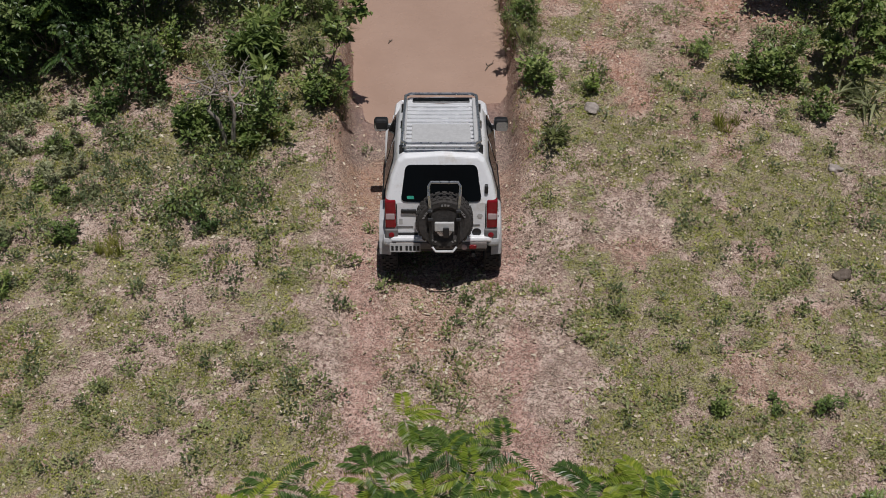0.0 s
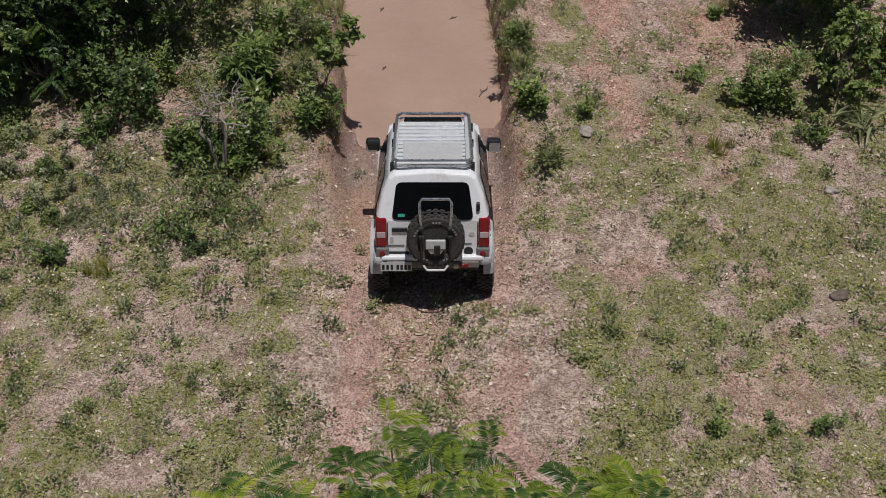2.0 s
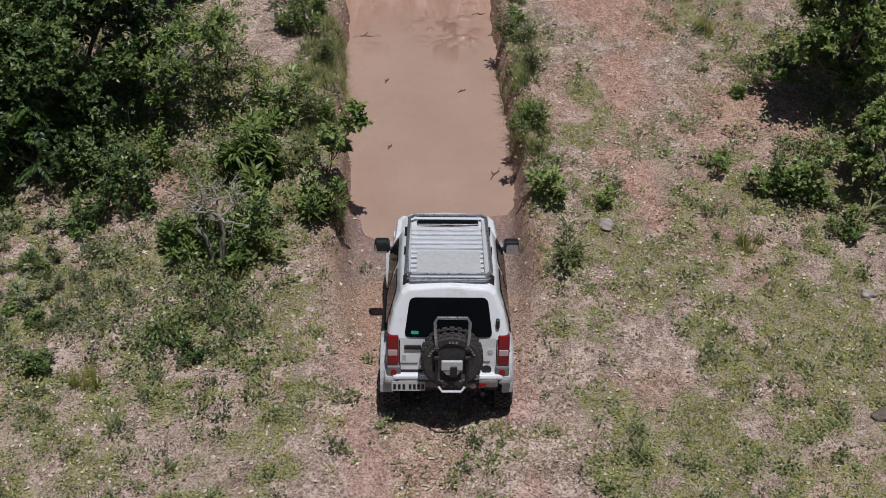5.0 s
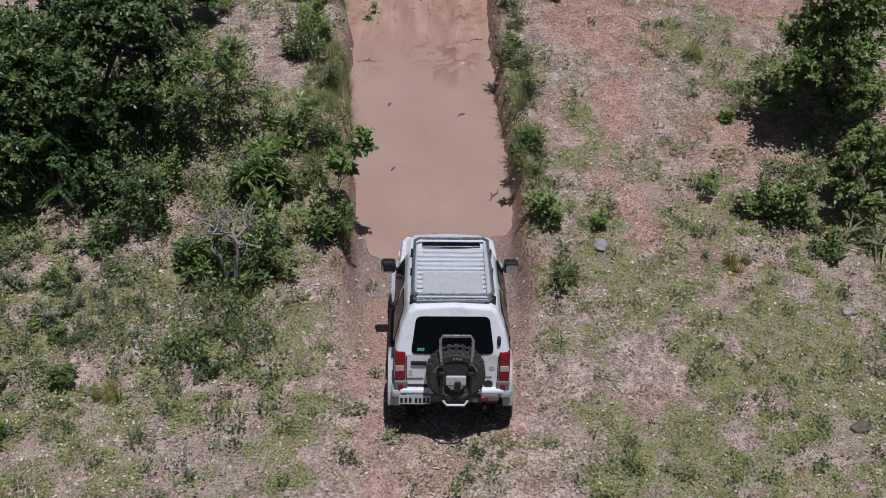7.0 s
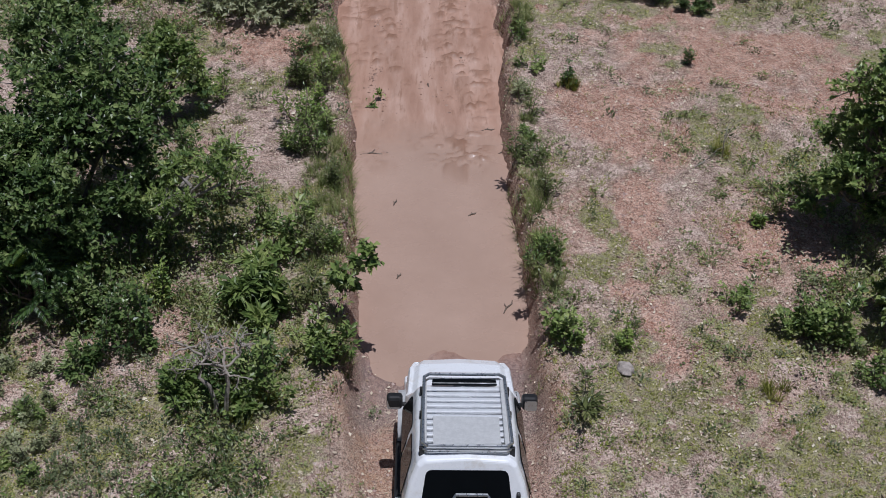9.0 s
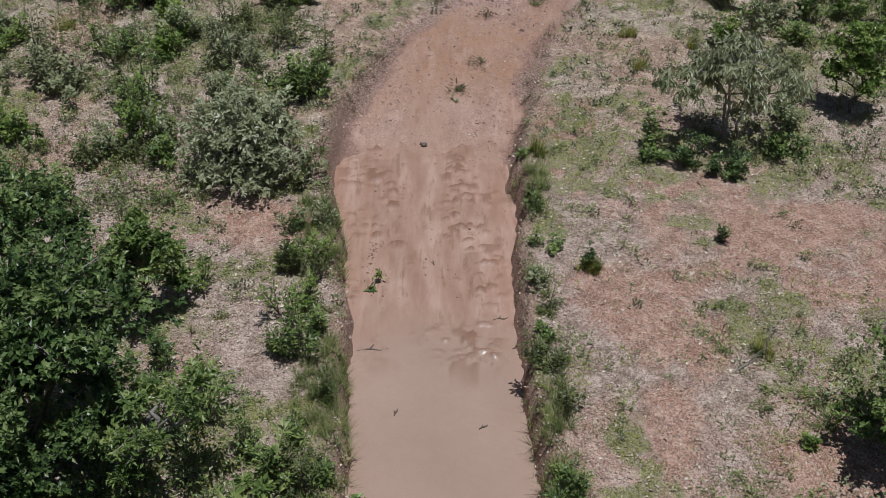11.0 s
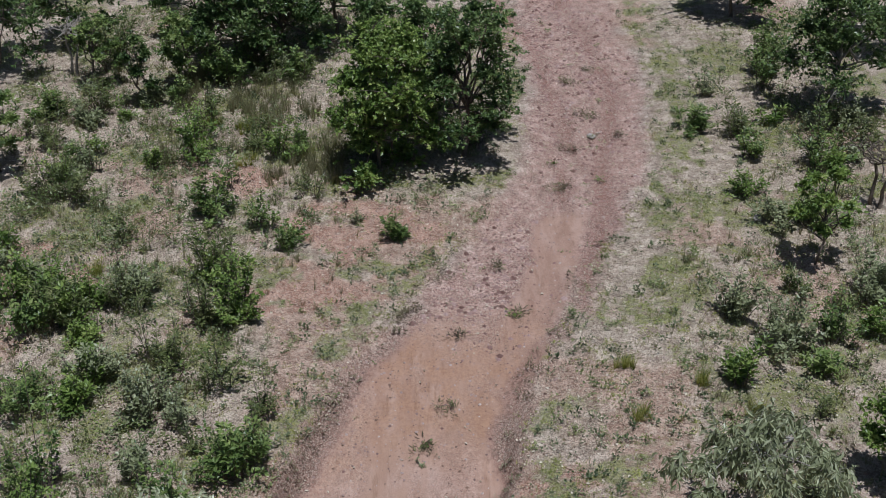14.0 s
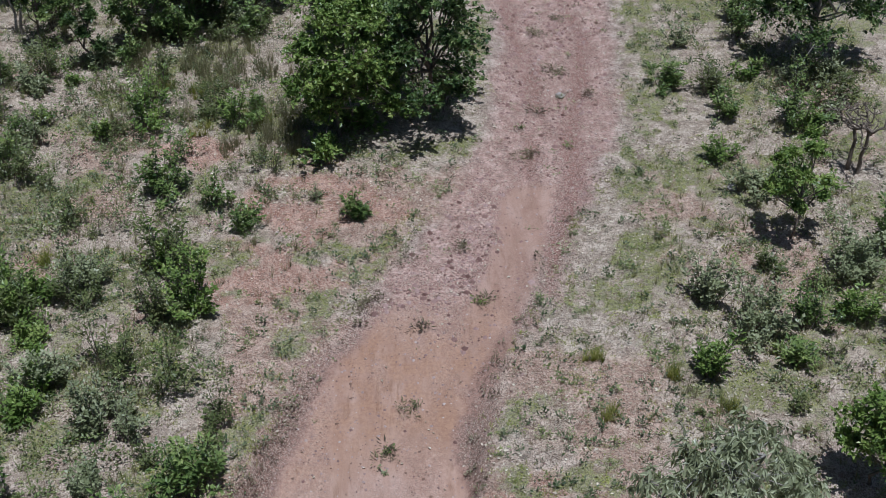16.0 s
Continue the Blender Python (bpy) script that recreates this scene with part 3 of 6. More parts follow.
def arc_flare(r_in, r_out, x0, x1):
    """A wheel-arch flare: a thick half ring over the tyre, from x0 out to x1."""
    bm = bmesh.new()
    rows = []
    for k in range(17):
        a = math.pi * (-0.04 + 1.08 * k / 16)
        c, s = math.cos(a), math.sin(a)
        rows.append([bm.verts.new((x, r * c, r * s)) for x, r in ((x0, r_in), (x1 - 0.01, r_in), (x1, r_in + 0.02), (x1 - 0.02, r_out - 0.015), (x0, r_out))])
    for p, q in zip(rows, rows[1:]):
        for k in range(5):
            bm.faces.new((p[k], p[(k + 1) % 5], q[(k + 1) % 5], q[k]))
    bm.faces.new(rows[0])
    bm.faces.new(rows[-1])
    return bm


def build_car(m):
    car = thing("car", "white compact off-road car, dusty, roof rack and rear spare wheel", "car", m)
    W, ZB, BELT, TOP = 0.735, 0.47, 1.13, 1.735
    rings = [ring(-0.6, -0.44, W - 0.035, 0.695, 0.54, ZB, BELT, TOP - 0.02), ring(-0.55, -0.38, W, 0.72, 0.56, ZB, BELT, TOP), ring(0.3, 0.3, W, 0.73, 0.575, ZB, BELT, TOP + 0.01),
             ring(1.3, 1.02, W, 0.73, 0.565, ZB, BELT, TOP - 0.01), ring(1.46, 1.1, W, 0.73, 0.55, ZB, BELT, TOP - 0.035)]
    body = part("body", loft(rings), M["paint"], car)
    bev = body.modifiers.new("edges", "BEVEL")
    bev.width, bev.segments, bev.limit_method, bev.angle_limit = 0.03, 3, "ANGLE", radians(28)
    # windscreen wedge and bonnet
    nose = [ring(1.36, 1.07, W, 0.725, 0.54, ZB, BELT - 0.01, TOP - 0.05), ring(1.75, 1.7, W, 0.72, 0.66, ZB, BELT - 0.04, BELT + 0.02), ring(1.9, 1.9, W - 0.01, 0.7, 0.64, ZB, BELT - 0.12, BELT - 0.02),
            ring(2.55, 2.55, W - 0.02, 0.68, 0.61, ZB, BELT - 0.16, BELT - 0.07), ring(2.78, 2.75, W - 0.06, 0.63, 0.56, ZB, BELT - 0.22, BELT - 0.13)]
    bonnet = part("bonnet", loft(nose), M["paint"], car)
    bev = bonnet.modifiers.new("edges", "BEVEL")
    bev.width, bev.segments, bev.limit_method, bev.angle_limit = 0.03, 3, "ANGLE", radians(25)
    bm = bmesh.new()
    box(bm, -0.26, 0.26, 1.98, 2.14, BELT - 0.03, BELT + 0.035, 0.02)
    scoop = part("bonnet_scoop", bm, M["paint"], bonnet)
    bm = bmesh.new()
    box(bm, -0.2, 0.2, 1.955, 1.985, BELT - 0.005, BELT + 0.03, 0.006)
    part("scoop_opening", bm, M["black"], bonnet, "black scoop opening")
    part("windscreen", slab([(-0.6, 1.655, BELT + 0.07), (0.6, 1.655, BELT + 0.07), (0.5, 1.165, TOP - 0.1), (-0.5, 1.165, TOP - 0.1)], 0.03), M["glass"], car, "dark windscreen")
    # rear window, side windows
    part("rear_window", slab([(-0.52, -0.6, BELT + 0.02), (0.52, -0.6, BELT + 0.02), (0.455, -0.468, TOP - 0.12), (-0.455, -0.468, TOP - 0.12)], 0.012, 0.07), M["glass"], car, "dark tinted rear window")
    for s in (1, -1):
        def q(y, z, s=s):
            f = (z - BELT) / (TOP - 0.07 - BELT)
            return Vector((s * (0.728 + 0.018 + (0.57 - 0.728) * f), y, z))
        for name, quad in (("quarter_window", (q(-0.36, BELT + 0.03), q(0.33, BELT + 0.03), q(0.3, TOP - 0.16), q(-0.22, TOP - 0.16))), ("door_window", (q(0.42, BELT + 0.03), q(1.36, BELT + 0.03), q(1.03, TOP - 0.15), q(0.42, TOP - 0.15)))):
            quad = quad if s > 0 else (quad[1], quad[0], quad[3], quad[2])
            part(name, slab(quad, 0.01, 0.06), M["glass"], car, "dark side window")
        # mirrors
        bm = bmesh.new()
        box(bm, min(s * 0.745, s * 0.945), max(s * 0.745, s * 0.945), 1.36, 1.51, 1.14, 1.32, 0.04)
        add_tube(bm, [(s * 0.7, 1.44, 1.17), (s * 0.8, 1.42, 1.2)], 0.03)
        mirror = part("mirror", bm, M["black"], car, "black door mirror")
        bm = slab([(s * 0.78, 1.358, 1.155), (s * 0.935, 1.358, 1.155), (s * 0.935, 1.372, 1.285), (s * 0.78, 1.372, 1.285)], 0.012, 0.03)
        part("mirror_glass", bm, M["steel"], mirror, "silvered mirror glass")
        # arches, sill bar, side moulding
        for yc in (-0.1, 2.15):
            arch = part("wheel_arch", arc_flare(0.405, 0.46, s * 0.66, s * 0.793), M["silver"], car, "silver-grey plastic wheel-arch flare")
            arch.location = (0, yc, 0.37)
            # added black disc stands in for the dark, shaded hollow of the arch
            bm = bmesh.new()
            r = bmesh.ops.create_circle(bm, cap_ends=True, segments=24, radius=0.43)
            bmesh.ops.rotate(bm, verts=bm.verts, matrix=Matrix.Rotation(radians(90), 3, "Y"))
            ext = bmesh.ops.extrude_face_region(bm, geom=list(bm.faces))
            bmesh.ops.translate(bm, verts=[e for e in ext["geom"] if isinstance(e, bmesh.types.BMVert)], vec=(s * 0.02, 0, 0))
            well = part("arch_disc", bm, M["under"], car, "flat black disc in place of the arch's shaded hollow")
            well.location = (s * (W + 0.001), yc, 0.39)
            make_wheel(car, s * 0.69, yc, 0.365, s).location.z = 0.205
        bm = bmesh.new()
        box(bm, min(s * 0.735, s * 0.835), max(s * 0.735, s * 0.835), 0.46, 1.78, 0.36, 0.41, 0.018)
        for yy in (0.7, 1.5):
            add_tube(bm, [(s * 0.55, yy, 0.45), (s * 0.81, yy, 0.385)], 0.02)
        part("side_step", bm, M["black"], car, "black side step board")
        bm = bmesh.new()
        box(bm, min(s * 0.728, s * 0.752), max(s * 0.728, s * 0.752), 0.46, 1.78, 0.66, 0.76, 0.01)
        part("door_moulding", bm, M["grey_plastic"], car)
        bm = bmesh.new()
        box(bm, min(s * 0.733, s * 0.757), max(s * 0.733, s * 0.757), 0.5, 0.66, 1.0, 1.035, 0.008)
        part("door_handle", bm, M["black"], car)
        # tail lamps
        bm = bmesh.new()
        box(bm, min(s * 0.585, s * 0.725), max(s * 0.585, s * 0.725), -0.625, -0.5, 0.76, 1.17, 0.02)
        lamp = part("tail_lamp", bm, M["red"], car, "red tail lamp")
        bm = bmesh.new()
        box(bm, min(s * 0.6, s * 0.715), max(s * 0.6, s * 0.715), -0.632, -0.6, 0.895, 0.985, 0.01)
        part("reversing_lens", bm, M["clear"], lamp, "pale reversing lens")
        bm = bmesh.new()
        box(bm, min(s * 0.56, s * 0.73), max(s * 0.56, s * 0.73), -0.64, -0.5, 0.6, 0.75, 0.02)
        holder = part("lamp_holder", bm, M["grey_plastic"], car, "dark grey lamp holder")
        bm = lathe([(0.0, 0.035), (0.02, 0.038), (0.028, 0.025), (0.03, 0.004)], segs=16)
        bmesh.ops.rotate(bm, verts=bm.verts, matrix=Matrix.Rotation(radians(-90), 3, "Z"))
        small = part("round_lamp", bm, M["red"], holder, "small round red lamp")
        small.location = (s * 0.645, -0.635, 0.675)
    for s in (1, -1):
        bm = bmesh.new()
        box(bm, min(s * 0.5, s * 0.62), max(s * 0.5, s * 0.62), 2.72, 2.8, 0.76, 0.9, 0.03)
        part("headlight", bm, M["clear"], car, "clear headlight")
    bm = bmesh.new()
    box(bm, -0.74, 0.74, 2.72, 2.9, 0.47, 0.66, 0.04)
    part("front_bumper", bm, M["paint"], car)
    # rear bumper: white upper lip, dusty grey lower half and ends, dark gap below
    bm = bmesh.new()
    box(bm, -0.66, 0.66, -0.675, -0.5, 0.575, 0.645, 0.025)
    bumper = part("rear_bumper", bm, M["paint"], car, "dusty white bumper lip")
    bm = bmesh.new()
    box(bm, -0.6, 0.6, -0.69, -0.5, 0.475, 0.582, 0.025)
    part("bumper_skirt", bm, M["dusty"], bumper, "dusty grey lower bumper")
    for s in (1, -1):
        bm = bmesh.new()
        box(bm, min(s * 0.59, s * 0.765), max(s * 0.59, s * 0.765), -0.665, -0.36, 0.49, 0.628, 0.05)
        part("bumper_end", bm, M["silver"], bumper, "silver-grey rounded bumper end")
    bm = bmesh.new()
    box(bm, -0.58, 0.58, -0.66, -0.5, 0.43, 0.48, 0.015)
    part("bumper_valance", bm, M["black"], bumper)
    plate = part("number_plate", slab([(-0.67, -0.725, 0.465), (-0.27, -0.725, 0.465), (-0.27, -0.715, 0.59), (-0.67, -0.715, 0.59)], 0.006, 0.012), M["plate"], car, "grey number plate with dark characters")
    for xx in (-0.65, -0.595, -0.54, -0.465, -0.415, -0.365, -0.315):
        part("plate_bar", slab([(xx, -0.7305, 0.488), (xx + 0.032, -0.7305, 0.488), (xx + 0.032, -0.7245, 0.556), (xx, -0.7245, 0.556)], 0.003, 0.006), M["black"], plate)
    bm = bmesh.new()
    box(bm, 0.36, 0.46, -0.72, -0.69, 0.5, 0.56, 0.012)
    part("reflector", bm, M["red"], bumper, "dark red reflector")
    bm = lathe([(0.0, 0.035), (0.02, 0.036), (0.026, 0.02), (0.027, 0.003)], segs=16)
    bmesh.ops.rotate(bm, verts=bm.verts, matrix=Matrix.Rotation(radians(-90), 3, "Z"))
    part("fog_lamp", bm, M["clear"], bumper, "round clear lamp").location = (0.3, -0.705, 0.53)
    # tailgate seams, handle, stickers
    bm = bmesh.new()
    for xx in (-0.575, 0.575):
        box(bm, xx - 0.006, xx + 0.006, -0.607, -0.59, 0.6, BELT - 0.02)
    box(bm, -0.575, 0.575, -0.607, -0.59, 0.604, 0.615)
    part("tailgate_seam", bm, M["black"], car)
    bm = bmesh.new()
    box(bm, -0.52, -0.32, -0.625, -0.59, 0.98, 1.035, 0.01)
    part("tailgate_handle", bm, M["black"], car, "black tailgate handle")
    bm = bmesh.new()
    box(bm, 0.555, 0.6, -0.6, -0.52, 1.26, 1.37, 0.014)
    part("window_hinge", bm, M["black"], car, "black rear hinge")
    for x0, x1, z0, z1, mm in ((-0.57, -0.36, 0.76, 0.785, "grey_plastic"), (-0.56, -0.3, 0.645, 0.685, "black"), (0.36, 0.5, 0.79, 0.81, "grey_plastic"), (-0.545, -0.5, 0.82, 0.9, "sheet")):
        part("tailgate_badge", slab([(x0, -0.603, z0), (x1, -0.603, z0), (x1, -0.603, z1), (x0, -0.603, z1)], 0.004, 0.005), M[mm], car)
    for x, z, r, mm in ((0.46, 0.69, 0.06, "black"), (0.5, 0.94, 0.035, "sheet")):
        bm = lathe([(0.0, r), (0.004, r), (0.005, r * 0.5)], segs=20)
        bmesh.ops.rotate(bm, verts=bm.verts, matrix=Matrix.Rotation(radians(-90), 3, "Z"))
        part("round_sticker", bm, M[mm], car).location = (x, -0.602, z)
    part("window_sticker", slab([(-0.44, -0.604, BELT + 0.06), (-0.35, -0.604, BELT + 0.06), (-0.35, -0.595, BELT + 0.1), (-0.44, -0.595, BELT + 0.1)], 0.004, 0.01), M["teal"], car, "small green sticker")
    # spare wheel and its tube carrier with a steel plate
    spare = part("spare_wheel", lathe([(-0.08, 0.2), (0.07, 0.21), (0.08, 0.19), (0.03, 0.17), (0.03, 0.06), (0.06, 0.05), (0.065, 0.01)]), M["black"], car, "black spare wheel", True)
    spare.matrix_local = pose(0.04, -0.77, 0.98, 0, 0, -90)
    part("tyre", tyre_mesh(0.365, 0.23), M["rubber"], spare, "black mud-terrain spare tyre")
    for a in (-128, -120, -112, -66, -58, -50, 20, 28, 36, 140, 148, 156, 84, 92, 100):
        bm = bmesh.new()
        box(bm, -0.012, 0.012, -0.003, 0.003, 0.268, 0.294)
        bmesh.ops.rotate(bm, verts=bm.verts, matrix=Matrix.Rotation(radians(a - 90), 3, "Y"))
        part("tyre_mark", bm, M["mark"], car, "pale raised tyre marking").location = (0.04, -0.889, 0.98)
    bm = bmesh.new()
    loop = [(-0.14, -0.905, 1.2), (-0.155, -0.905, 1.42), (-0.16, -0.87, 1.53), (-0.13, -0.85, 1.575), (0.21, -0.85, 1.575), (0.24, -0.87, 1.53), (0.235, -0.905, 1.42), (0.22, -0.905, 1.2)]
    add_tube(bm, loop, 0.019, 8)
    carrier = part("spare_carrier", bm, M["steel"], car, "bare steel hoop over the spare wheel")
    for side in (-0.14, 0.22):
        bm = bmesh.new()
        add_tube(bm, [(side, -0.905, 1.22), (side, -0.905, 0.74), (side * 0.85 + 0.006, -0.905, 0.64)], 0.016, 8)
        add_tube(bm, [(side, -0.905, 1.1), (side, -0.6, 1.06)], 0.014, 8)
        part("carrier_upright", bm, M["black"], carrier, "black upright tube")
    bm = bmesh.new()
    add_tube(bm, [(-0.12, -0.905, 0.66), (-0.07, -0.93, 0.6), (0.15, -0.93, 0.6), (0.2, -0.905, 0.66)], 0.016, 8)
    part("lower_bar", bm, M["slat"], carrier, "bright lower tube")
    for side in (1, -1):
        bm = slab([(0.04 + side * 0.012 - 0.05, -0.925, 0.84), (0.04 + side * 0.012 + 0.05, -0.925, 0.84), (0.04 + side * 0.06 + 0.04, -0.92, 0.89), (0.04 + side * 0.06 - 0.04, -0.92, 0.89)], 0.012, 0.008)
        part("carrier_bracket", bm, M["steel"], carrier, "bright steel bracket")
    bm = bmesh.new()
    box(bm, -0.085, 0.165, -0.955, -0.915, 0.91, 1.045, 0.014)
    part("carrier_plate", bm, M["sheet"], carrier, "flat steel plate")
    bm = bmesh.new()
    box(bm, 0.02, 0.1, -0.985, -0.955, 0.84, 0.98, 0.01)
    part("carrier_latch", bm, M["black"], carrier, "black latch")
    for xx in (-0.14, 0.22):
        for zz in (1.08, 1.2):
            bm = bmesh.new()
            add_tube(bm, [(xx - 0.03, -0.935, zz), (xx + 0.03, -0.935, zz)], 0.026, 8)
            part("carrier_clamp", bm, M["black"], carrier)
    # roof rack: tube frame, slats, flat sheet, feet, dark deflector
    X, Y0, Y1, Z = 0.5, -0.36, 1.08, TOP + 0.13
    bm = bmesh.new()
    frame_pts = [(-X + 0.06, Y0, Z), (X - 0.06, Y0, Z), (X, Y0 + 0.06, Z), (X - 0.02, Y1 - 0.06, Z), (X - 0.08, Y1, Z), (-X + 0.08, Y1, Z), (-X + 0.02, Y1 - 0.06, Z), (-X, Y0 + 0.06, Z), (-X + 0.06, Y0, Z)]
    add_tube(bm, frame_pts, 0.02, 8)
    rack = part("roof_rack", bm, M["steel"], car, "silver aluminium roof rack")
    bm = bmesh.new()
    add_tube(bm, [(p[0] * 1.005, p[1] * 1.01, Z - 0.075) for p in frame_pts], 0.015, 8)
    part("lower_rail", bm, M["steel"], rack)
    n = 11
    for k in range(n):
        yy = Y0 + 0.09 + k * (Y1 - Y0 - 0.3) / (n - 1)
        bm = bmesh.new()
        box(bm, -X + 0.04, X - 0.04, yy - 0.034, yy + 0.034, Z - 0.09, Z - 0.06, 0.012)
        part("rack_slat", bm, M["slat"], rack)
    bm = bmesh.new()
    box(bm, -0.38, 0.38, Y0 + 0.07, Y0 + 0.64, Z - 0.062, Z - 0.054, 0.003)
    part("rack_sheet", bm, M["sheet"], rack, "flat grey metal sheet")
    for s in (1, -1):
        bm = bmesh.new()
        wide = 0.055 if s > 0 else 0.025
        box(bm, min(s * (X - 0.025 - wide), s * (X - 0.025)), max(s * (X - 0.025 - wide), s * (X - 0.025)), Y0 + 0.05, Y1 - 0.08, Z - 0.06, Z - 0.045 + (0.03 if s > 0 else 0), 0.008)
        part("rack_side_rail", bm, M["sheet"], rack)
        for yy in (Y0 + 0.06, 0.38, Y1 - 0.2):
            bm = bmesh.new()
            box(bm, min(s * (X - 0.02), s * (X + 0.035)), max(s * (X - 0.02), s * (X + 0.035)), yy - 0.025, yy + 0.025, TOP - 0.05, Z - 0.06, 0.008)
            part("rack_foot", bm, M["black"], rack)
    part("wind_deflector", slab([(-0.39, Y1 - 0.17, Z - 0.05), (0.39, Y1 - 0.17, Z - 0.05), (0.38, Y1 - 0.02, Z - 0.06), (-0.38, Y1 - 0.02, Z - 0.06)], 0.008, 0.02), M["glass"], rack, "dark wind deflector")
    # underside
    bm = bmesh.new()
    box(bm, -0.5, 0.5, -0.5, 2.6, 0.33, 0.5, 0.03)
    part("underbody", bm, M["under"], car)
    for yy in (-0.1, 2.15):
        bm = bmesh.new()
        add_tube(bm, [(-0.62, yy, 0.22), (0.62, yy, 0.22)], 0.05, 8)
        part("axle", bm, M["under"], car)
    bm = bmesh.new()
    add_tube(bm, [(0.42, -0.3, 0.42), (0.42, -0.72, 0.4)], 0.025, 8)
    part("exhaust", bm, M["black"], car)
    return car


build_car(pose(0.02, -1.85, 0.05, -12.0, 0, 0))


# ---- plants ----
def quads_of_leaves(rng, base, direction, length, width, curl=0.25):
    """Folded leaf blades: arrays of base points, directions, lengths and widths give vertices and faces."""
    n = len(base)
    d = direction / np.linalg.norm(direction, axis=1, keepdims=True)
    ref = rng.normal(size=(n, 3))
    side = np.cross(d, ref)
    side /= np.linalg.norm(side, axis=1, keepdims=True) + 1e-9
    # blades tend to lie flat, upper face to the sky
    flat = np.cross(d, np.array([0, 0, 1.0]))
    side = side * 0.55 + flat * 0.9
    side /= np.linalg.norm(side, axis=1, keepdims=True) + 1e-9
    up = np.cross(side, d)
    L, Wd = length[:, None], width[:, None]
    midp = base + d * L * 0.45
    tip = base + d * L - up * L * curl * 0.6
    left, right = midp + side * Wd * 0.5 + up * Wd * 0.12, midp - side * Wd * 0.5 + up * Wd * 0.12
    v = np.stack([base, right, tip, left], 1).reshape(-1, 3)
    i = np.arange(n)[:, None] * 4
    f = np.concatenate([i + np.array([[0, 1, 2]]), i + np.array([[0, 2, 3]])], 0)
    return v, f


def leafy(name, v, f, tone):
    """Leaves as one mesh; tone holds one value a leaf, brighter towards 1."""
    me = mesh_from(name, v, f)
    per = len(v) // len(tone)
    me.attributes.new("tone", "FLOAT", "POINT").data.foreach_set("value", np.repeat(np.clip(tone, 0, 1), per).astype(np.float32))
    return me


def wood_mesh(name, limbs, sides=6):
    """Trunk and limbs: each limb is a list of points and radii."""
    vs, fs = [], []
    for pts, radii in limbs:
        v, f = tube(pts, radii, 3 if radii[0] < 0.012 else sides)
        o = len(vs)
        vs += v
        fs += [tuple(o + i for i in q) for q in f]
    return mesh_from(name, [tuple(v) for v in vs], fs, 4, True)


def bent(rng, a, b, k=4, sag=0.08):
    a, b = np.array(a, float), np.array(b, float)
    out = []
    L = np.linalg.norm(b - a)
    for i in range(k + 1):
        t = i / k
        p = a + (b - a) * t
        if 0 < i < k:
            p = p + rng.normal(size=3) * L * sag
        out.append(tuple(p))
    return out


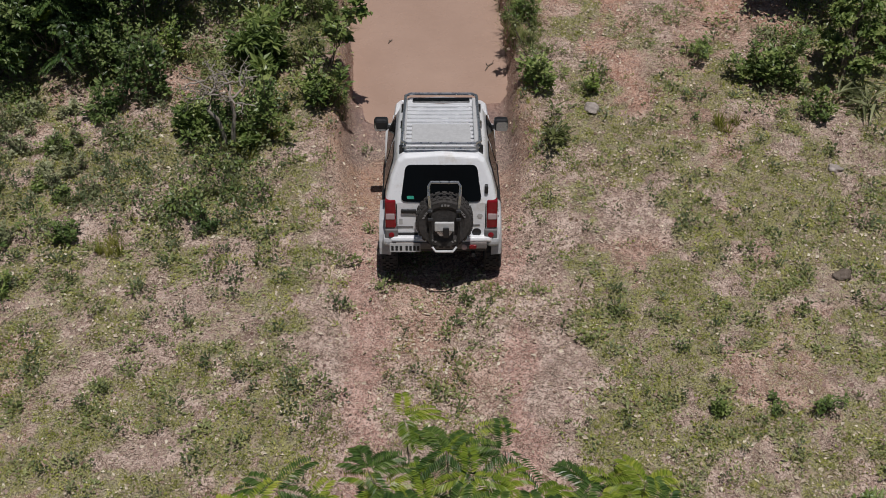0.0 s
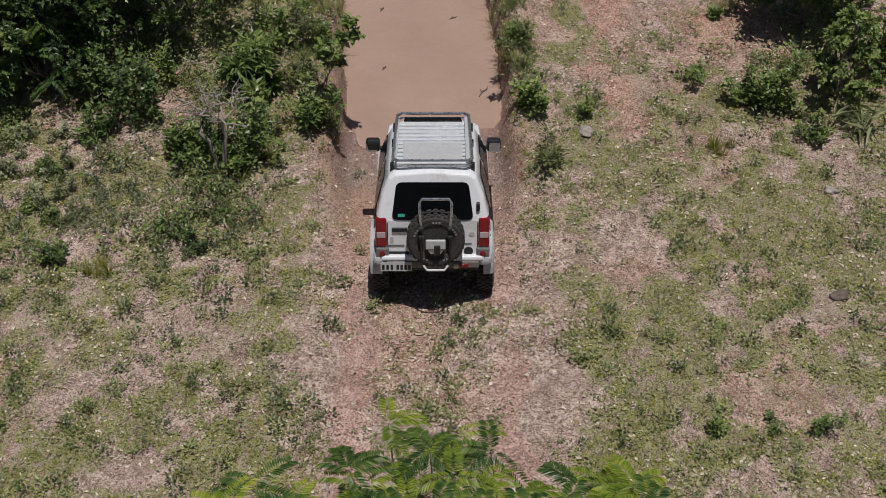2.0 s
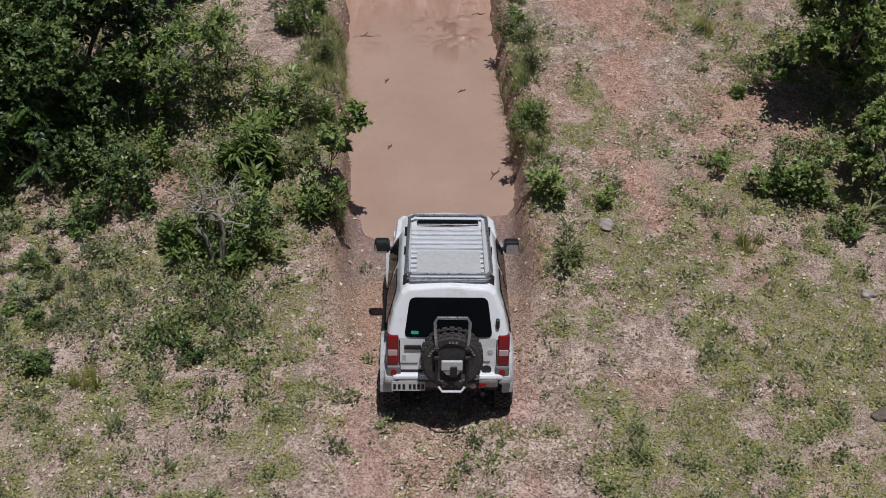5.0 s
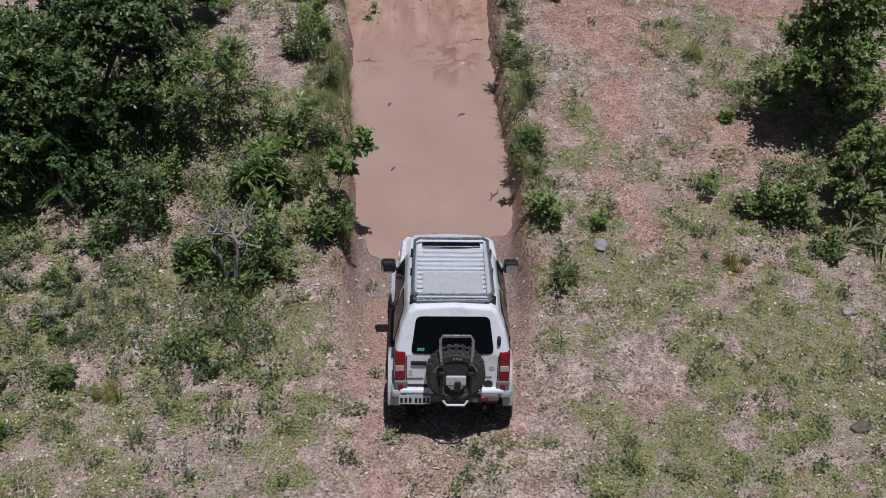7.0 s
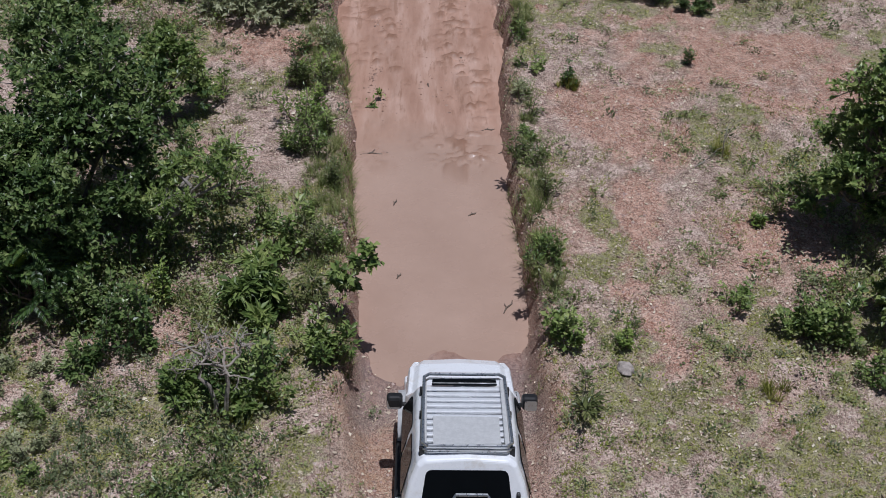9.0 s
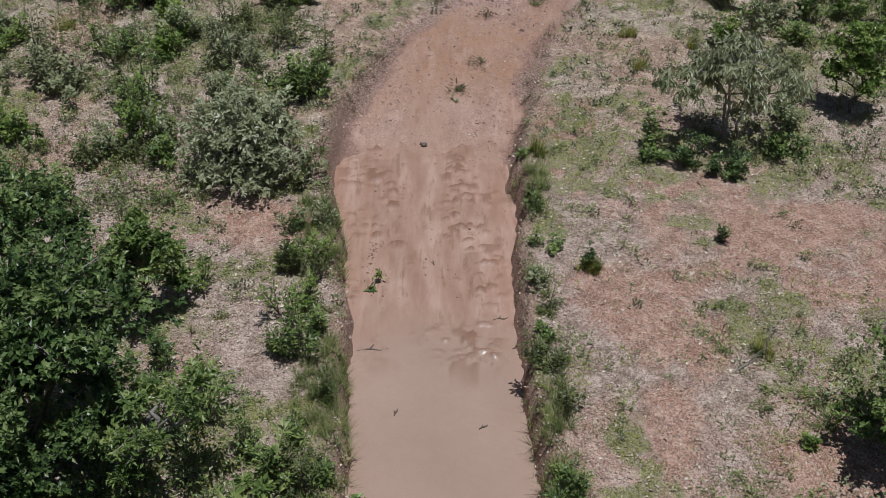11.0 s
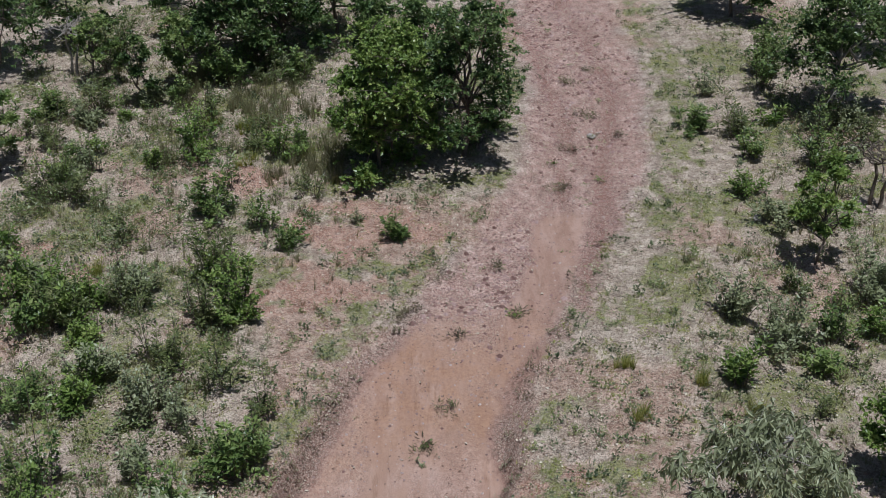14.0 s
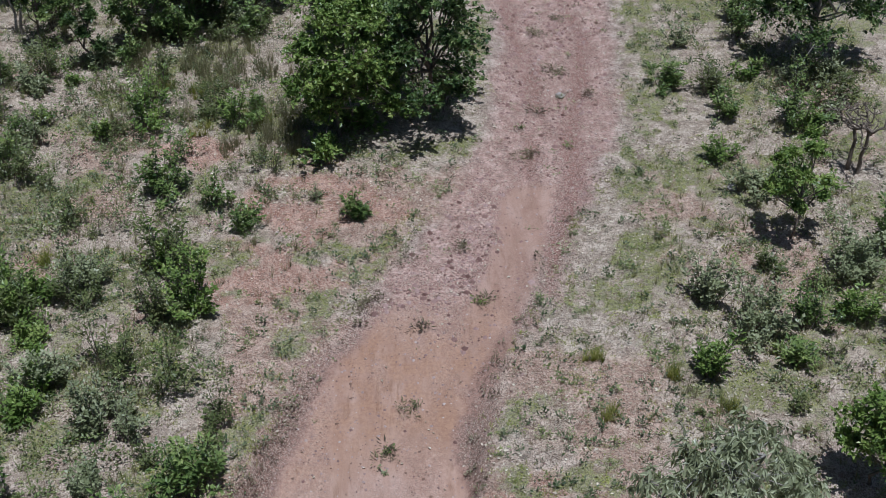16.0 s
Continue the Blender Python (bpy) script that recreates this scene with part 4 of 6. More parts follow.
def plant(kind, label, category, x, y, h, r, seed, leaf="mid", lobes=6, tips=24, size=0.08, slim=0.3, stems=1, low=0.25, droop=0.0, bark="bark", trunk=None, group="", lean=(0, 0), leaves=9, puff=1.0):
    """A tree or shrub: tapered stems, limbs to every lobe of the crown, twigs, and rosettes of separate leaves at the twigs' tips."""
    rng = np.random.RandomState(seed)
    z0 = float(ground_z(np.array([x]), np.array([y]))[0])
    root = thing(kind, label, category, pose(x, y, z0 - 0.02), group)
    centres, radii = [], []
    for k in range(lobes):
        a = k * 2.4 + rng.uniform(-0.6, 0.6)
        t = (k + rng.uniform(0.1, 0.9)) / lobes
        rad = r * rng.uniform(0.3, 0.92) * (1 - 0.7 * t**2.2)
        rl = r * rng.uniform(0.2, 0.42) * puff
        zz = h * (low + (1 - low) * t) - rl * 0.45
        centres.append((rad * math.cos(a) + lean[0] * t, rad * math.sin(a) + lean[1] * t, max(zz, rl * 0.4)))
        radii.append(rl)
    centres, radii = np.array(centres), np.array(radii)
    trunk = trunk or max(0.01, 0.02 * h)
    limbs, feet = [], []
    for s in range(stems):
        a = rng.uniform(0, 6.28)
        foot = np.array([math.cos(a), math.sin(a), 0]) * (0.0 if stems == 1 else 0.12 * r)
        head = foot * 2.5 + np.array([lean[0] * 0.6 + rng.normal() * 0.1 * r, lean[1] * 0.6 + rng.normal() * 0.1 * r, h * max(low, 0.2) + 0.25 * h])
        pts = bent(rng, foot, head, 4, 0.06)
        limbs.append((pts, [trunk * (1 - 0.12 * i) for i in range(5)]))
        feet.append(pts)
    for c in centres:
        pts = feet[rng.randint(stems)]
        limbs.append((bent(rng, pts[rng.randint(2, 5)], c, 3, 0.08), [trunk * 0.6, trunk * 0.45, trunk * 0.32, trunk * 0.22]))
    which = np.repeat(np.arange(lobes), tips)
    n = len(which)
    out = rng.normal(size=(n, 3))
    out[:, 2] = np.abs(out[:, 2]) * 1.2 - 0.5
    out /= np.linalg.norm(out, axis=1, keepdims=True)
    reach = radii[which] * rng.uniform(0.2, 1.1, n) * np.where(rng.uniform(0, 1, n) < 0.15, 1.45, 1.0)
    tip = centres[which] + out * reach[:, None] * np.array([1, 1, 0.9])
    tip[:, 2] = np.maximum(tip[:, 2], 0.05)
    for q in range(0, n, 5):
        limbs.append(([tuple(centres[which[q]]), tuple((centres[which[q]] + tip[q]) / 2 + rng.normal(size=3) * 0.03), tuple(tip[q])], [trunk * 0.2, trunk * 0.13, trunk * 0.06]))
    wood = wood_mesh("trunk", limbs, 5 if h > 1.2 else 3)
    part("trunk", wood, M[bark], root)
    w2 = np.repeat(np.arange(n), leaves)
    m = len(w2)
    d = out[w2] * 0.45 + rng.normal(size=(m, 3)) * np.array([0.8, 0.8, 0.55]) + np.array([0, 0, 0.15 - droop])
    pos = tip[w2] - out[w2] * (rng.uniform(0, 1.6, m) * size)[:, None]
    ln = size * rng.uniform(0.65, 1.3, m)
    v, f = quads_of_leaves(rng, pos, d, ln, ln * slim * rng.uniform(0.8, 1.2, m), 0.25 + droop * 0.2)
    # each spray has its own tone, lighter towards the crown's top
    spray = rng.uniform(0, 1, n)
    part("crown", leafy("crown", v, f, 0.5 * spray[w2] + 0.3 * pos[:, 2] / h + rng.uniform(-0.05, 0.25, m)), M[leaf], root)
    return root


def bush(label, x, y, h, r, seed, leaf, size, slim, sprigs, per):
    """A thicket of separate leafy shoots: they rise from feet spread over the ground, lean apart and differ in height,
    leaf and tone.
    """
    rng = np.random.RandomState(seed)
    z0 = float(ground_z(np.array([x]), np.array([y]))[0])
    root = thing("shrub", label, "shrub", pose(x, y, z0 - 0.02))
    limbs, pos, d, ln, tone = [], [], [], [], []
    heads = max(2, int(2 + 5 * r))
    clump = [(rng.uniform(0, 6.283), rng.uniform(0.0, 1.0) ** 0.7, rng.uniform(0.45, 1.15), rng.uniform(0, 1)) for _ in range(heads)]
    for k in range(sprigs):
        a, far, tall, shade = clump[k % heads]
        centre = np.array([math.cos(a), math.sin(a), 0]) * r * far * 0.75
        b, u = rng.uniform(0, 6.283), math.sqrt(rng.uniform(0, 1))
        spread = np.array([math.cos(b), math.sin(b), 0]) * r * u
        top = h * tall * (1 - 0.4 * u * u) * rng.uniform(0.45, 1.1) * (1.35 if k % 5 == 0 else 1.0)
        foot = centre * 0.55 + spread * 0.2 - np.array([0, 0, 0.03])
        head = centre + spread * 0.42 + np.append(rng.normal(size=2) * 0.1 * h, top)
        knee = foot * 0.55 + head * 0.45 + np.append(rng.normal(size=2) * 0.03, 0.04 * h)
        limbs.append(([tuple(foot), tuple(knee), tuple(head)], [0.01, 0.007, 0.003]))
        t = rng.uniform(0.12, 1.0, per) ** 0.62
        p = np.where(t[:, None] < 0.45, foot + (knee - foot) * (t[:, None] / 0.45), knee + (head - knee) * ((t[:, None] - 0.45) / 0.55))
        b = rng.uniform(0, 6.283, per)
        side = np.stack([np.cos(b), np.sin(b), rng.uniform(-0.35, 0.6, per)], 1)
        pos.append(p + side * size * rng.uniform(0.05, 1.15, (per, 1)) * (1.25 - 0.5 * t[:, None]))
        d.append(side + (head - knee) / np.linalg.norm(head - knee) * 0.5)
        big = rng.uniform(0.75, 1.3)
        ln.append(size * big * rng.uniform(0.6, 1.35, per))
        tone.append(0.35 * shade + 0.35 * rng.uniform(0, 1) + 0.35 * (t - 0.4) + rng.uniform(-0.08, 0.12, per))
    part("stem", wood_mesh("stem", limbs, 3), M["bark"], root)
    pos, d, ln = np.concatenate(pos), np.concatenate(d), np.concatenate(ln)
    pos[:, 2] = np.maximum(pos[:, 2], 0.03)
    v, f = quads_of_leaves(rng, pos, d, ln, ln * slim, 0.3)
    part("foliage", leafy("foliage", v, f, np.concatenate(tone)), M[leaf], root)


def feathery_tree(x, y, h, r, seed):
    """A tree with feathery leaves: fronds of many narrow leaflets in two rows, drooping from the twigs' ends."""
    rng = np.random.RandomState(seed)
    z0 = float(ground_z(np.array([x]), np.array([y]))[0])
    root = thing("feathery_tree", "tall slender tree with feathery light green fronds", "tree", pose(x, y, z0 - 0.03))
    limbs = [(bent(rng, (0, 0, 0), (0.05, 0.1, h * 0.68), 5, 0.02), [0.07, 0.06, 0.055, 0.045, 0.04, 0.03])]
    tips = []
    for k in range(20):
        a, u = rng.uniform(0, 6.283), rng.uniform(0.1, 1) ** 0.6
        tips.append((r * u * math.cos(a), r * 0.85 * u * math.sin(a), h * (1.0 - 0.1 * u - rng.uniform(0, 0.16))))
    tips += [(-0.4, 2.15, 4.0), (0.14, 1.75, 4.35), (-0.05, 1.3, 4.7), (0.4, 1.45, 4.5)]
    tips += [(xx, 0.95 + 0.12 * math.sin(7 * xx), 4.7 + 0.1 * math.cos(9 * xx)) for xx in (-1.3, -1.05, -0.62, -0.5, -0.2, 0.12, 0.3, 0.62, 1.0, 1.15, 1.38)]
    tips += [(xx, 0.45, 5.1) for xx in np.arange(-1.4, 1.5, 0.28)]
    B, D, Ln, Wd, New = [], [], [], [], []
    for tp in tips:
        tp = np.array(tp)
        start = np.array([0.05, 0.1, h * 0.68]) * rng.uniform(0.75, 1.0)
        limbs.append((bent(rng, start, tp, 4, 0.05), [0.022, 0.017, 0.013, 0.009, 0.005]))
        fresh = rng.uniform(0, 1) < 0.42
        for q in range(rng.randint(5, 8)):
            a = rng.uniform(0, 6.283)
            out = np.array([math.cos(a), math.sin(a), rng.uniform(-0.15, 0.45)])
            L = rng.uniform(0.22, 0.38)
            side = np.cross(out, [0, 0, 1.0])
            side /= np.linalg.norm(side)
            for s in np.linspace(0.1, 1, 17):
                p = tp + out * L * s + np.array([0, 0, -0.55 * L * s * s])
                for sg in (1, -1):
                    B.append(p)
                    D.append(side * sg + out * 0.55 + np.array([0, 0, -0.25]))
                    Ln.append(0.095 * (1.1 - 0.6 * abs(s - 0.45)))
                    Wd.append(0.019)
                    New.append(fresh)
    wood = wood_mesh("trunk", limbs, 6)
    part("trunk", wood, M["bark"], root)
    B, D, Ln, Wd, New = (np.array(q) for q in (B, D, Ln, Wd, New))
    for name, pick, mat, label in (("crown", ~New, "frond", "dark green feathery fronds"), ("young_fronds", New, "young", "yellowish green young fronds")):
        v, f = quads_of_leaves(rng, B[pick], D[pick], Ln[pick], Wd[pick], 0.2)
        part(name, leafy(name, v, f, np.repeat(rng.uniform(0, 1, 1 + len(v) // 136), 34)[: len(v) // 4]), M[mat], root, label)


feathery_tree(0.1, -9.9, 5.3, 1.55, 3)


def frond_shrub(x, y, h, r, seed, label):
    """A shrub of arching feathery fronds, the uppermost ones yellowish."""
    rng = np.random.RandomState(seed)
    root = thing("feathery_shrub", label, "shrub", pose(x, y, float(ground_z(np.array([x]), np.array([y]))[0]) - 0.02))
    limbs, rows = [], {True: [], False: []}
    for k in range(26):
        a, u = k * 2.4, math.sqrt((k + 0.5) / 26)
        tip = np.array([r * u * math.cos(a) * 0.7, r * u * math.sin(a) * 0.7, h * (1.0 - 0.55 * u * u) * rng.uniform(0.75, 1.0)])
        limbs.append((bent(rng, (0, 0, 0), tip, 3, 0.05), [0.022, 0.017, 0.012, 0.006]))
        fresh = k % 7 == 0
        for q in range(4):
            b = rng.uniform(0, 6.283)
            out = np.array([math.cos(b), math.sin(b), rng.uniform(-0.1, 0.3)])
            side = np.cross(out, [0, 0, 1.0])
            side /= np.linalg.norm(side)
            long = rng.uniform(0.3, 0.42)
            for w in np.linspace(0.12, 1, 15):
                p = tip + out * long * w + np.array([0, 0, -0.5 * long * w * w])
                for sg in (1, -1):
                    rows[fresh].append((*p, *(side * sg + out * 0.5 + np.array([0, 0, -0.3])), 0.1 * (1.1 - 0.6 * abs(w - 0.4))))
    part("stem", wood_mesh("stem", limbs, 5), M["bark"], root)
    for fresh, name, mat, text in ((False, "foliage", "fern", "dark green feathery fronds"), (True, "young_fronds", "young", "yellowish green young fronds")):
        rw = np.array(rows[fresh])
        v, f = quads_of_leaves(rng, rw[:, :3], rw[:, 3:6], rw[:, 6], rw[:, 6] * 0.24, 0.2)
        part(name, leafy(name, v, f, np.repeat(rng.uniform(0, 1, len(rw) // 30), 30)), M[mat], root, text)


frond_shrub(-5.95, 2.4, 1.6, 0.85, 90, "dark feathery shrub with yellowish young fronds")
frond_shrub(-7.1, 2.0, 1.4, 0.7, 91, "dark feathery shrub at the scrub's edge")

# trees: label, x, y, height, radius, leaf, lobes, twigs each, seed
TREES = [
    ("leafy tree with a pale crooked trunk", -5.5, 4.3, 3.3, 1.7, "dark", 20, 90, 11),
    ("leafy dark green tree in the scrub", -7.9, 3.2, 3.2, 1.7, "dark", 22, 84, 12),
    ("dark spreading tree in the scrub", -6.7, 3.2, 2.7, 1.45, "dark", 20, 80, 210),
    ("leafy green tree beside the clearing", 6.35, 4.5, 3.3, 1.2, "mid", 26, 80, 13),
    ("young green tree beside the clearing", 6.45, 2.25, 1.6, 0.65, "mid", 10, 60, 14),
    ("dense yellow-green leafy tree beside the track", -0.75, 24.5, 3.5, 1.45, "bright", 26, 96, 15),
    ("dark leafy tree with a visible trunk beside the track", 1.1, 25.0, 3.9, 1.65, "dark", 20, 70, 215),
    ("dark leafy tree at the scrub's edge", -5.0, 29.8, 3.0, 1.6, "dark", 16, 84, 16),
    ("dark leafy tree at the scrub's edge", -3.6, 31.0, 2.8, 1.5, "dark", 16, 80, 216),
    ("dark leafy tree at the scrub's edge", -2.2, 31.8, 3.2, 1.7, "dark", 16, 90, 17),
    ("dark green tree with a pale leaning trunk", 10.4, 27.4, 3.3, 1.6, "dark", 18, 90, 18),
    ("green tree at the far end of the clearing", 9.2, 33.5, 3.2, 1.7, "dark", 16, 80, 19),
]
for label, x, y, h, r, leaf, lobes, tips, seed in TREES:
    plant("tree", label, "tree", x, y, h, r, seed, leaf, lobes, tips, 0.082 if seed in (13, 14) else 0.092, 0.6, 2 if seed == 15 else 1, {13: 0.2, 15: 0.08, 215: 0.3, 11: 0.42, 12: 0.36, 16: 0.36, 17: 0.36, 18: 0.4}.get(seed, 0.22), bark="pale_bark" if seed in (11, 18) else "bark", trunk=0.06, leaves=10, puff=1.2 if (y < 6 and x < 0) or seed == 15 else 1.05)
TREES = [
    ("small leafy tree with a slim trunk near the bank", -4.85, 7.35, 1.9, 0.8, "mid", 12, 60, 226),
    ("leafy green tree in the scrub", -6.6, 7.3, 2.7, 1.35, "dark", 16, 80, 20),
    ("dark leafy tree at the scrub's edge", -6.9, 2.4, 2.6, 1.15, "dark", 14, 80, 209),
    ("small tree with a bare lower trunk", -6.9, 27.7, 1.9, 0.6, "dark", 8, 50, 22),
    ("green tree in the scrub", -6.0, 28.6, 2.1, 0.9, "mid", 10, 60, 23),
    ("young green tree with a slim trunk", 8.2, 20.4, 2.5, 0.75, "bright", 12, 45, 24),
    ("yellowish green young tree", 7.8, 13.9, 2.0, 0.85, "bright", 14, 50, 25),
    ("dark leafy tree at the scrub's edge", -9.4, 31.4, 2.6, 1.4, "dark", 12, 80, 26),
    ("leafy tree in the far scrub", -7.5, 35.0, 3.0, 1.6, "dark", 12, 80, 27),
]
FAR_TREES = [
    ("slender sapling with a pale bare trunk", -9.5, 24.2, 2.3, 0.85, "mid", 10, 50, 221),
    ("leafy tree with a slim bare trunk", -8.2, 28.6, 2.0, 0.8, "mid", 9, 45, 223),
    ("dark leafy tree behind the yellow-green one", 0.1, 26.7, 3.3, 1.25, "dark", 16, 70, 224),
    ("dark leafy tree in the scrub", -5.75, 2.75, 2.5, 1.0, "dark", 14, 70, 225),
    ("dark leafy tree in the far scrub", -11.0, 29.6, 3.0, 1.6, "dark", 14, 80, 201),
    ("leafy tree with a slim bare trunk", -6.1, 31.6, 3.0, 1.4, "dark", 14, 70, 202),
    ("dark leafy tree in the far scrub", -11.8, 33.6, 3.2, 1.8, "dark", 12, 80, 204),
    ("dark leafy tree in the far scrub", -1.0, 29.0, 2.6, 1.1, "dark", 12, 70, 205),
    ("leafy tree in the far scrub", -4.3, 33.6, 3.0, 1.5, "dark", 12, 70, 206),
    ("leafy tree in the far scrub", 12.4, 31.5, 3.0, 1.6, "dark", 12, 70, 207),
    ("leafy tree in the far scrub", 0.2, 35.5, 2.8, 1.4, "mid", 12, 80, 28),
]
for label, x, y, h, r, leaf, lobes, tips, seed in TREES + FAR_TREES:
    plant("tree", label, "tree", x, y, h, r, seed, leaf, lobes, tips, 0.088, 0.56, 1, 0.32, trunk=0.035, leaves=9)
plant("drooping_tree", "small grey-green tree with drooping narrow leaves", "tree", 5.3, 12.7, 2.15, 1.45, 30, "pale", 22, 26, 0.155, 0.32, 3, 0.62, 1.3, "pale_bark", 0.035, lean=(-0.3, 0), leaves=8)
plant("grey_bush", "large grey-green bush beside the sunken track", "bush", -3.8, 11.6, 1.5, 1.4, 31, "pale", 34, 36, 0.105, 0.44, 7, 0.1, 0.15, "pale_bark", 0.018)
plant("overhanging_bush", "broad-leaved bush leaning over the muddy water", "bush", -1.75, 2.3, 1.5, 0.36, 32, "mid", 7, 12, 0.12, 0.7, 2, 0.4, 0.3, "bark", 0.012, lean=(0.5, -0.2), leaves=5)
plant("broad_leaved_shrub", "dark broad-leaved shrub in the scrub", "shrub", -2.95, 2.55, 0.85, 0.62, 33, "mid", 9, 22, 0.2, 0.3, 3, 0.3)
plant("leaning_tree", "sparse leaning tree with a pale bare lower trunk", "tree", -4.77, 3.78, 2.0, 0.95, 35, "mid", 12, 40, 0.1, 0.36, 1, 0.42, 0.0, "pale_bark", 0.06, lean=(1.35, 0.0))

# shrubs: x, y, height, radius, leaf
SHRUBS_NEAR_LEFT = [
    (-5.0, 1.3, 0.7, 0.42, "dark"), (-4.3, 2.5, 0.8, 0.36, "bright"), (-2.8, 0.7, 0.8, 0.45, "mid"), (-3.7, 0.8, 0.6, 0.5, "mid"), (-2.75, 1.05, 0.75, 0.5, "dark"), (-3.3, 0.95, 0.6, 0.4, "dark"), (-1.9, 1.5, 0.95, 0.42, "mid"),
    # first two: dark leaf colour stands in for shade under the trees
    (-5.1, 2.0, 1.2, 0.55, "dark"), (-4.4, 1.75, 1.0, 0.5, "dark"), (-2.7, 3.9, 0.9, 0.4, "mid"),
    (-3.15, -1.25, 0.5, 0.28, "dark"), (-5.2, -1.5, 0.5, 0.22, "mid"), (-5.9, -2.6, 0.45, 0.28, "mid"), (-6.1, -1.5, 0.45, 0.28, "grey"), (-2.1, 2.5, 0.8, 0.4, "olive"),
]
SHRUBS_LEFT_BANK = [
    (-2.35, 6.1, 0.95, 0.48, "mid"), (-2.3, 4.8, 0.9, 0.45, "mid"), (-2.6, 7.5, 0.85, 0.45, "bright"), (-2.75, 6.4, 0.8, 0.42, "mid"), (-2.45, 8.9, 0.65, 0.4, "bright"),
    (-2.2, 8.0, 0.8, 0.38, "olive"), (-2.8, 10.0, 0.65, 0.38, "dark"), (-2.75, 10.7, 0.55, 0.34, "olive"), (-2.9, 4.6, 1.2, 0.45, "mid"), (-3.8, 5.1, 1.5, 0.55, "mid"), (-4.4, 6.2, 0.9, 0.5, "dark"), (-4.2, 8.25, 0.75, 0.36, "bright"), (-2.05, 3.7, 0.8, 0.36, "olive"),
    (-2.5, 12.4, 0.5, 0.34, "olive"),
]
SHRUBS_MID_LEFT = [
    (-6.1, 13.5, 1.3, 0.55, "dark"), (-2.95, 14.1, 1.0, 0.55, "mid"), (-2.7, 15.5, 0.8, 0.45, "mid"), (-7.7, 14.4, 0.9, 0.65, "mid"), (-8.4, 15.2, 0.9, 0.7, "olive"),
    (-6.9, 15.8, 0.85, 0.55, "mid"), (-4.1, 18.2, 1.1, 0.55, "mid"), (-4.6, 16.9, 1.05, 0.55, "olive"), (-8.6, 18.5, 0.9, 0.65, "mid"), (-7.2, 18.0, 0.95, 0.55, "mid"),
    (-4.0, 19.6, 1.25, 0.55, "olive"), (-4.7, 15.6, 0.9, 0.45, "mid"), (-3.6, 16.4, 0.9, 0.5, "olive"), (-5.9, 15.9, 0.8, 0.5, "bright"), (-5.8, 18.8, 0.9, 0.34, "mid"), (-5.3, 11.9, 0.6, 0.4, "mid"), (-7.2, 10.4, 1.0, 0.6, "mid"), (-6.6, 11.7, 0.7, 0.5, "olive"),
]
SHRUBS_FAR_LEFT = [
    (-7.8, 23.0, 1.05, 0.85, "mid"), (-4.5, 22.2, 1.1, 0.52, "dark"), (-3.3, 22.0, 0.85, 0.4, "dark"), (-2.75, 21.1, 0.7, 0.3, "mid"), (-0.5, 21.3, 0.52, 0.3, "dark"),
    (-1.4, 22.0, 0.35, 0.22, "mid"), (-3.3, 24.7, 0.85, 0.48, "mid"), (-9.0, 27.0, 0.9, 0.45, "mid"), (-9.4, 21.8, 0.8, 0.6, "olive"), (-5.9, 24.6, 0.5, 0.4, "olive"), (-6.2, 21.2, 0.6, 0.4, "olive"), (1.4, 25.6, 1.4, 0.6, "dark"), (-8.0, 29.6, 1.3, 0.7, "mid"), (-8.6, 25.3, 0.8, 0.5, "olive"), (-5.3, 25.8, 1.0, 0.5, "mid"), (-5.1, 27.0, 0.8, 0.5, "olive"), (-3.6, 25.5, 0.75, 0.45, "mid"), (-4.2, 23.6, 0.6, 0.4, "olive"), (-5.0, 24.7, 0.9, 0.5, "mid"), (-4.9, 28.8, 1.2, 0.6, "dark"), (-2.4, 23.2, 0.5, 0.35, "olive"),
]
SHRUBS_TRACK = [(0.08, 15.12, 0.16, 0.14, "mid"), (0.52, 15.97, 0.14, 0.12, "olive"), (-0.02, 14.7, 0.12, 0.1, "mid"), (1.85, 18.68, 0.14, 0.12, "mid"), (-6.19, 17.4, 0.4, 0.32, "bright"), (-3.6, 18.5, 1.2, 0.5, "bright")]
SHRUBS_RIGHT = [
    (1.5, 1.8, 0.85, 0.36, "mid"), (1.65, 0.6, 0.6, 0.36, "olive"), (2.4, 1.85, 0.42, 0.15, "bright"), (5.2, 2.3, 0.9, 0.62, "mid"), (7.4, 2.9, 1.1, 0.6, "mid"), (4.1, 2.7, 0.55, 0.36, "mid"),
    (5.8, 1.1, 0.4, 0.32, "mid"), (4.8, 4.7, 0.3, 0.16, "bright"), (4.7, -4.45, 0.5, 0.22, "mid"), (4.1, -4.5, 0.22, 0.14, "dark"), (3.4, -4.7, 0.25, 0.16, "mid"), (5.0, -6.1, 0.5, 0.36, "mid"), 
    (1.5, 9.2, 0.45, 0.28, "mid"), (1.45, 7.6, 0.5, 0.28, "olive"), (1.5, 5.3, 0.5, 0.3, "olive"), (2.1, 8.7, 0.45, 0.2, "dark"), (4.4, 9.45, 0.28, 0.16, "dark"), (6.9, 5.6, 1.1, 0.6, "mid"),
]
